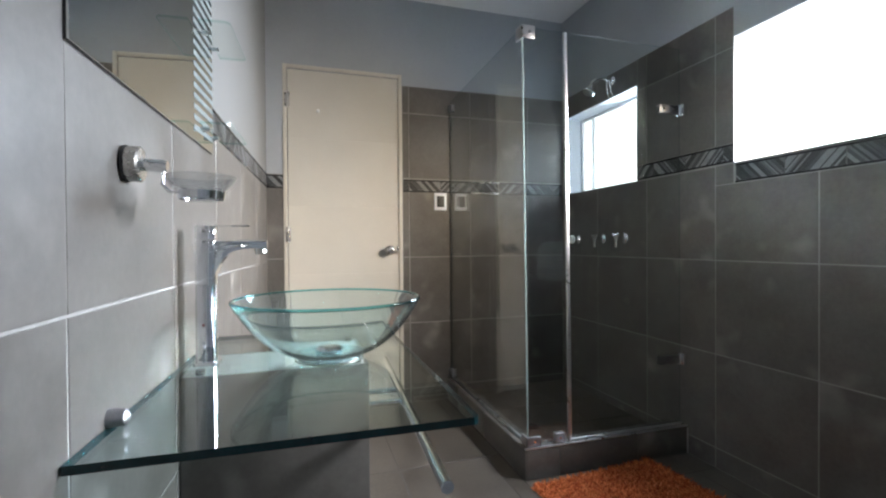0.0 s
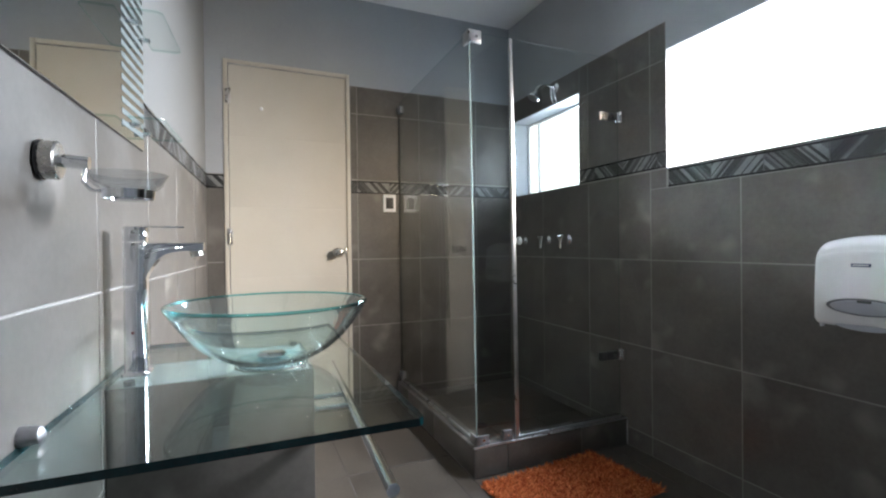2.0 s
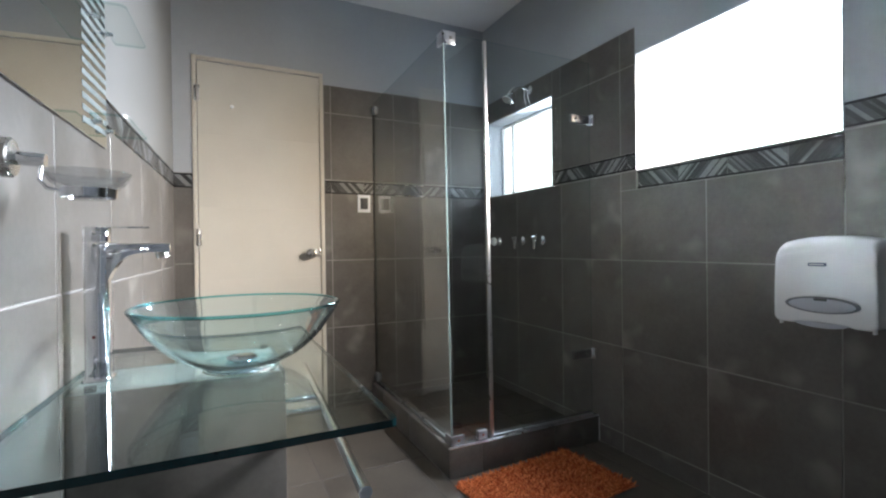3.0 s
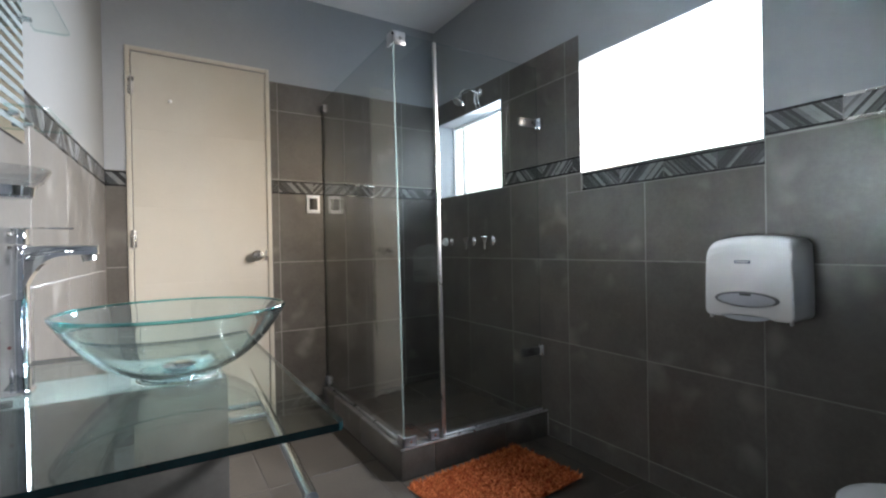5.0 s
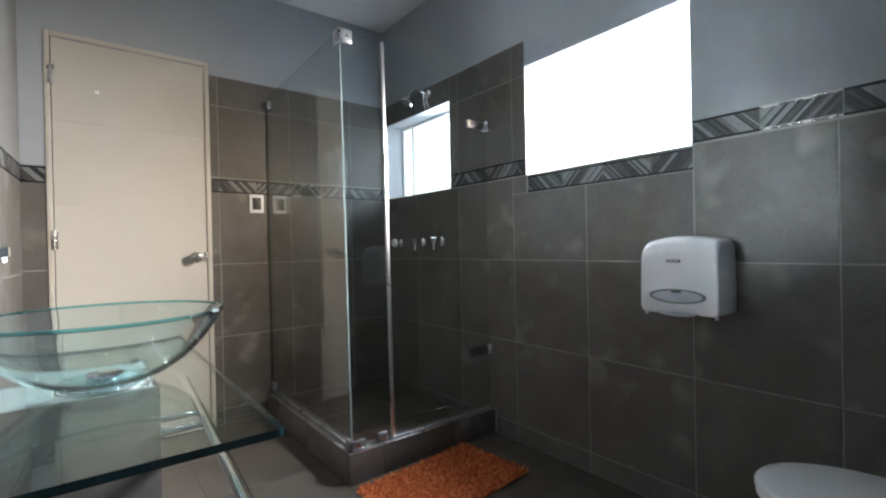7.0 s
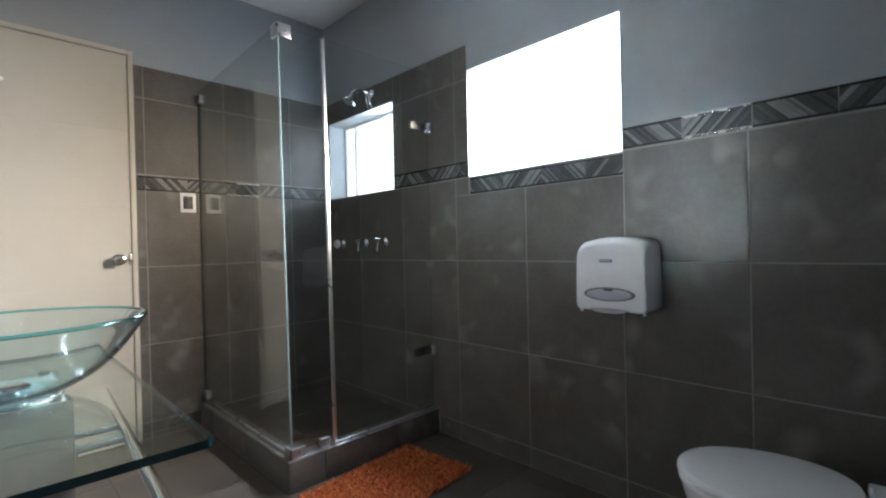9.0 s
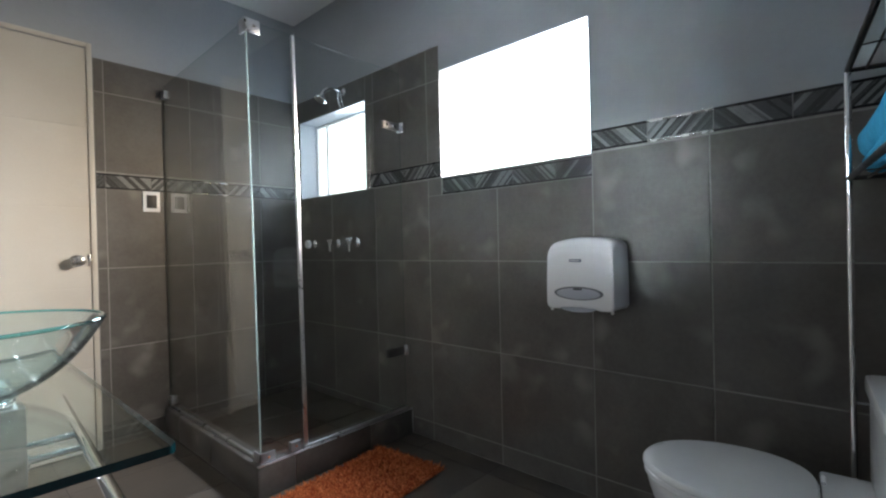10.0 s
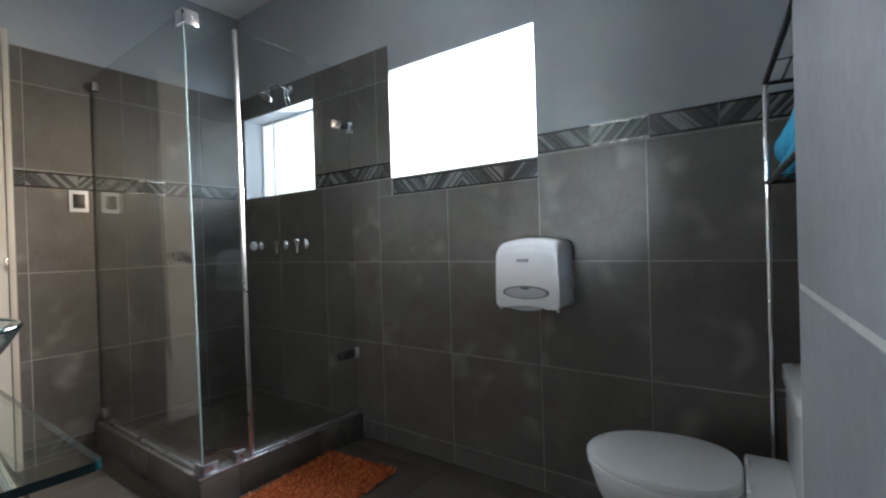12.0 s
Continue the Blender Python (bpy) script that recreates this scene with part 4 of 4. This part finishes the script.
def rack():
    t = thing("over_toilet_rack", "slim chrome and black wire rack standing over the toilet", "rack")
    ax, ay, bx, by = 2.014, 0.308, 1.30, 0.236
    back, skew = 0.150, 0.030

    def leg(x, y, mat=CHROME):
        bm = bmesh.new()
        rod(bm, (x, y, 0.0), (x, y, 1.462), 0.0085, 16)
        part("leg", bm, mat, t)
    for x, y in ((ax, ay), (bx, by), (ax + skew, ay - back), (bx + skew, by - back)):
        leg(x, y)
    for z in (1.172, 1.462):
        bm = bmesh.new()
        tube(bm, [(ax, ay, z), (bx, by, z)], 0.0075)
        tube(bm, [(ax + skew, ay - back, z), (bx + skew, by - back, z)], 0.0075)
        tube(bm, [(ax, ay, z), (ax + skew, ay - back, z)], 0.006)
        tube(bm, [(bx, by, z), (bx + skew, by - back, z)], 0.006)
        s = part("shelf_frame", bm, BLACK_METAL, t)
        f = 0.30
        bm = bmesh.new()
        tube(bm, [(ax + (bx - ax) * f, ay + (by - ay) * f, z - 0.004), (ax + (bx - ax) * f, ay + (by - ay) * f - back, z - 0.004)], 0.002, 8)
        part("shelf_wire", bm, BLACK_METAL, s)
        bm = bmesh.new()
        tube(bm, [(ax + 0.25 * skew, ay - 0.25 * back, z - 0.001), (bx + 0.25 * skew, by - 0.25 * back, z - 0.001)], 0.003, 8)
        part("shelf_wire", bm, BLACK_METAL, s)
    for z in (0.565,):
        bm = bmesh.new()
        tube(bm, [(ax, ay, z), (ax + skew, ay - back, z)], 0.005)
        part("cross_bar", bm, CHROME, t)
    return t


rack()


def towel_roll():
    t = thing("rolled_towel", "rolled turquoise terry towel on the wire rack shelf", "towel")
    a, b = Vector((2.002, 0.240, 1.252)), Vector((1.50, 0.202, 1.252))
    side = (b - a).normalized().cross(Vector((0, 0, 1)))
    n = 48

    def bundle(drop, r, start, seed):
        """A soft roll with a domed end and shallow folds along it."""
        rings = []
        for k in range(25):
            f = start + (1 - start) * (k / 24) ** 1.6
            e = min(1.0, (f - start) / 0.11)
            dome = math.sqrt(max(0.02, 1 - (1 - e) ** 2))
            ring = []
            for q in range(n):
                c = q * math.tau / n
                w = 1 + 0.035 * math.sin(3 * c + seed + f * 5) + 0.022 * math.sin(7 * c - f * 16 + seed)
                ring.append(a + (b - a) * f + drop + r * dome * w * (math.cos(c) * side + math.sin(c) * Vector((0, 0, 1))))
            rings.append(ring)
        bm = bmesh.new()
        loft(bm, rings)
        return bm
    part("roll", bundle(Vector((0, 0, 0)), 0.054, 0.0, 0.4), TOWEL, t)
    part("outer_fold", bundle(Vector((0, 0.016, -0.050)), 0.030, 0.02, 2.1), TOWEL, t)
    return t


towel_roll()

# ---- cladding pieces ----
TILE_MESH = {}


def tile_mesh(w, h, mat):
    key = (round(w, 4), round(h, 4), mat.name)
    if key not in TILE_MESH:
        verts, e, d = [], 0.0008, 0.006
        for k, z in ((e, 0.0), (0.0, -e), (0.0, -d)):
            verts += [(k, k, z), (w - k, k, z), (w - k, h - k, z), (k, h - k, z)]
        faces = [(0, 1, 2, 3)]
        for lv in (0, 4):
            for q in range(4):
                faces.append((lv + q, lv + 4 + q, lv + 4 + (q + 1) % 4, lv + (q + 1) % 4))
        mesh = bpy.data.meshes.new("tile")
        mesh.from_pydata(verts, [], faces)
        mesh.materials.append(mat)
        TILE_MESH[key] = mesh
    return TILE_MESH[key]


JOINT = 0.0048
lay = random.Random(11)


def clad(parent, m, cols, rows, mat=TILE, joint=JOINT):
    for s0, s1 in zip(cols, cols[1:]):
        for z0, z1 in rows:
            w, h = s1 - s0 - joint, z1 - z0 - joint
            if w < 0.006 or h < 0.006:
                continue
            ob = new("tile", tile_mesh(w, h, mat))
            ob.parent = parent
            ob.matrix_world = m @ Matrix.Translation((s0 + joint / 2, z0 + joint / 2, lay.uniform(-0.0005, 0.0004))) @ pose(0, 0, 0, lay.uniform(-0.06, 0.06), lay.uniform(-0.06, 0.06), 0)


def clip_poly(poly, lo, hi):
    for axis_hi, limit in ((False, lo), (True, hi)):
        out = []
        for p, q in zip(poly, poly[1:] + poly[:1]):
            pin = p[0] <= limit if axis_hi else p[0] >= limit
            qin = q[0] <= limit if axis_hi else q[0] >= limit
            if pin:
                out.append(p)
            if pin != qin:
                f = (limit - p[0]) / (q[0] - p[0])
                out.append((limit, p[1] + f * (q[1] - p[1])))
        poly = out
        if len(poly) < 3:
            return []
    return poly


def band(parent, m, s0, s1, z0, z1, phase=0.0, bright=()):
    """A row of listello tiles with slanting glazed stripes between black liners; bright: pieces whose liners are given
    a glint.
    """
    unit = 0.21
    k = math.floor((s0 - phase) / unit)
    while phase + k * unit < s1 - 0.004:
        a, b = max(s0, phase + k * unit), min(s1, phase + (k + 1) * unit)
        if b - a > 0.012:
            rng = random.Random(k * 7 + 3)
            bm = bmesh.new()
            box(bm, (a + 0.0008, z0 + 0.0005, -0.004), (b - 0.0008, z1 - 0.0005, -0.0002), m, 0, 1)
            lo, hi = z0 + 0.009, z1 - 0.009
            lean = (hi - lo) * (0.95 if k % 2 else -0.95)
            s = phase + k * unit - abs(lean)
            while s < phase + (k + 1) * unit + abs(lean):
                w = rng.choice((0.007, 0.010, 0.013, 0.017, 0.021))
                poly = clip_poly([(s, lo), (s + w - 0.001, lo), (s + w - 0.001 + lean, hi), (s + lean, hi)], a + 0.002, b - 0.002)
                if poly:
                    slot = rng.choice((0, 0, 0, 1, 1, 2, 3, 3))
                    before = set(bm.faces)
                    loft(bm, [[m @ Vector((x, z, d)) for x, z in poly] for d in (-0.0002, 0.0007)])
                    for f in set(bm.faces) - before:
                        f.material_index = slot
                s += w
            piece = link("border_tile", bm, GREYS, parent)
            for za, zb in ((z0, z0 + 0.0085), (z1 - 0.0085, z1)):
                bm = bmesh.new()
                box(bm, (a + 0.0006, za + 0.0004, -0.003), (b - 0.0006, zb - 0.0004, 0.0042), m, 0.0016)
                # steel stands in for the glint on a black glazed liner
                link("liner", bm, STEEL if k in bright else BLACK, piece, True)
        k += 1


JOINTS = [BACK_Y - y for y in (2.815, 2.383, 1.952, 1.518, 1.072, 0.655, 0.225)]
clad(wall_east, EAST, [0.0] + JOINTS + [3.20], ROWS[:3])
sx = JOINTS[:3]
a, b, c, d = BACK_Y - W1[1], BACK_Y - W1[0], BACK_Y - W2[1], BACK_Y - W2[0]
clad(wall_east, EAST, [0.0] + sx, [(0.94, 1.362)])
clad(wall_east, EAST, [sx[2], JOINTS[3], d], [(0.94, 1.276)])
clad(wall_east, EAST, [sx[2], c], [(1.274, 1.364)])
clad(wall_east, EAST, [d, JOINTS[5], JOINTS[6], 3.20], [(0.94, 1.367)])
band(wall_east, EAST, b + 0.002, c, 1.367, 1.447, 0.05)
band(wall_east, EAST, c, d, 1.276, 1.357, 0.11)
band(wall_east, EAST, d, 3.2, 1.372, 1.452, 0.058, (11,))
clad(wall_east, EAST, [b, sx[1], sx[2], c], [(1.447, 1.862)])
clad(wall_east, EAST, [0.0, sx[0], b], [(1.896, 2.035)])
clad(wall_east, EAST, [b, sx[1], sx[2], c], [(1.862, 2.035)])

clad(wall_back, BACK, [0.10, 0.207], ROWS)
clad(wall_back, BACK, [0.928, 0.972, 1.39, 1.815, EAST_X], ROWS)
clad(wall_back, BACK, [0.928, 0.972, 1.39, 1.815, EAST_X], UPPER)
band(wall_back, BACK, 0.112, 0.206, 1.360, 1.440, 0.04)
band(wall_back, BACK, 0.929, EAST_X - 0.004, 1.358, 1.438, 0.97, (2,))

west_cols = [0.02, 0.105, 0.535, 0.965, 1.408, 1.835, 2.265, 2.695, 3.118]
clad(wall_west, WEST, west_cols, [(0.0, 0.08), (0.08, 0.504), (0.504, 0.928), (0.928, 1.362)])
band(wall_west, WEST, 0.02, 3.116, 1.362, 1.442, 0.10)

clad(wall_south, SOUTH, [0.0, 0.56, 0.98, 1.24], [(0, 0.092), (0.092, 0.516), (0.516, 0.94), (0.94, 1.365), (1.365, 1.79), (1.79, 2.035)], MATTE_TILE, 0.009)
clad(wall_alcove, ALCOVE, [0.18, 0.60, 1.02], ROWS)
band(wall_alcove, ALCOVE, 0.18, 1.05, 1.365, 1.445, 0.1)

FLOOR_M = Matrix.Identity(4)
clad(floor, FLOOR_M, [-0.06, 0.30, 0.72, 1.14, 1.213], [(0.10, 0.27), (0.27, 0.69), (0.69, 1.11), (1.11, 1.53), (1.53, 1.95), (1.95, 2.37), (2.37, 2.79), (2.79, 3.22)], FLOOR_TILE)
clad(floor, FLOOR_M, [1.213, 1.56, 1.98, 2.09], [(-0.05, 0.27), (0.27, 0.69), (0.69, 1.11), (1.11, 1.53), (1.53, 1.95), (1.95, 2.108)], FLOOR_TILE)
bm = bmesh.new()
box(bm, (1.290, 2.185, 0.0), (EAST_X - 0.001, BACK_Y - 0.001, 0.0455))
shower_floor = tagged(link("shower_floor", bm, FLOOR_GROUT), "dark taupe tiled shower floor", "floor", kind="structure")
clad(shower_floor, Matrix.Translation((0, 0, 0.048)), [1.292, 1.50, 1.80, 2.088], [(2.187, 2.50), (2.50, 2.82), (2.82, 3.217)], FLOOR_TILE)
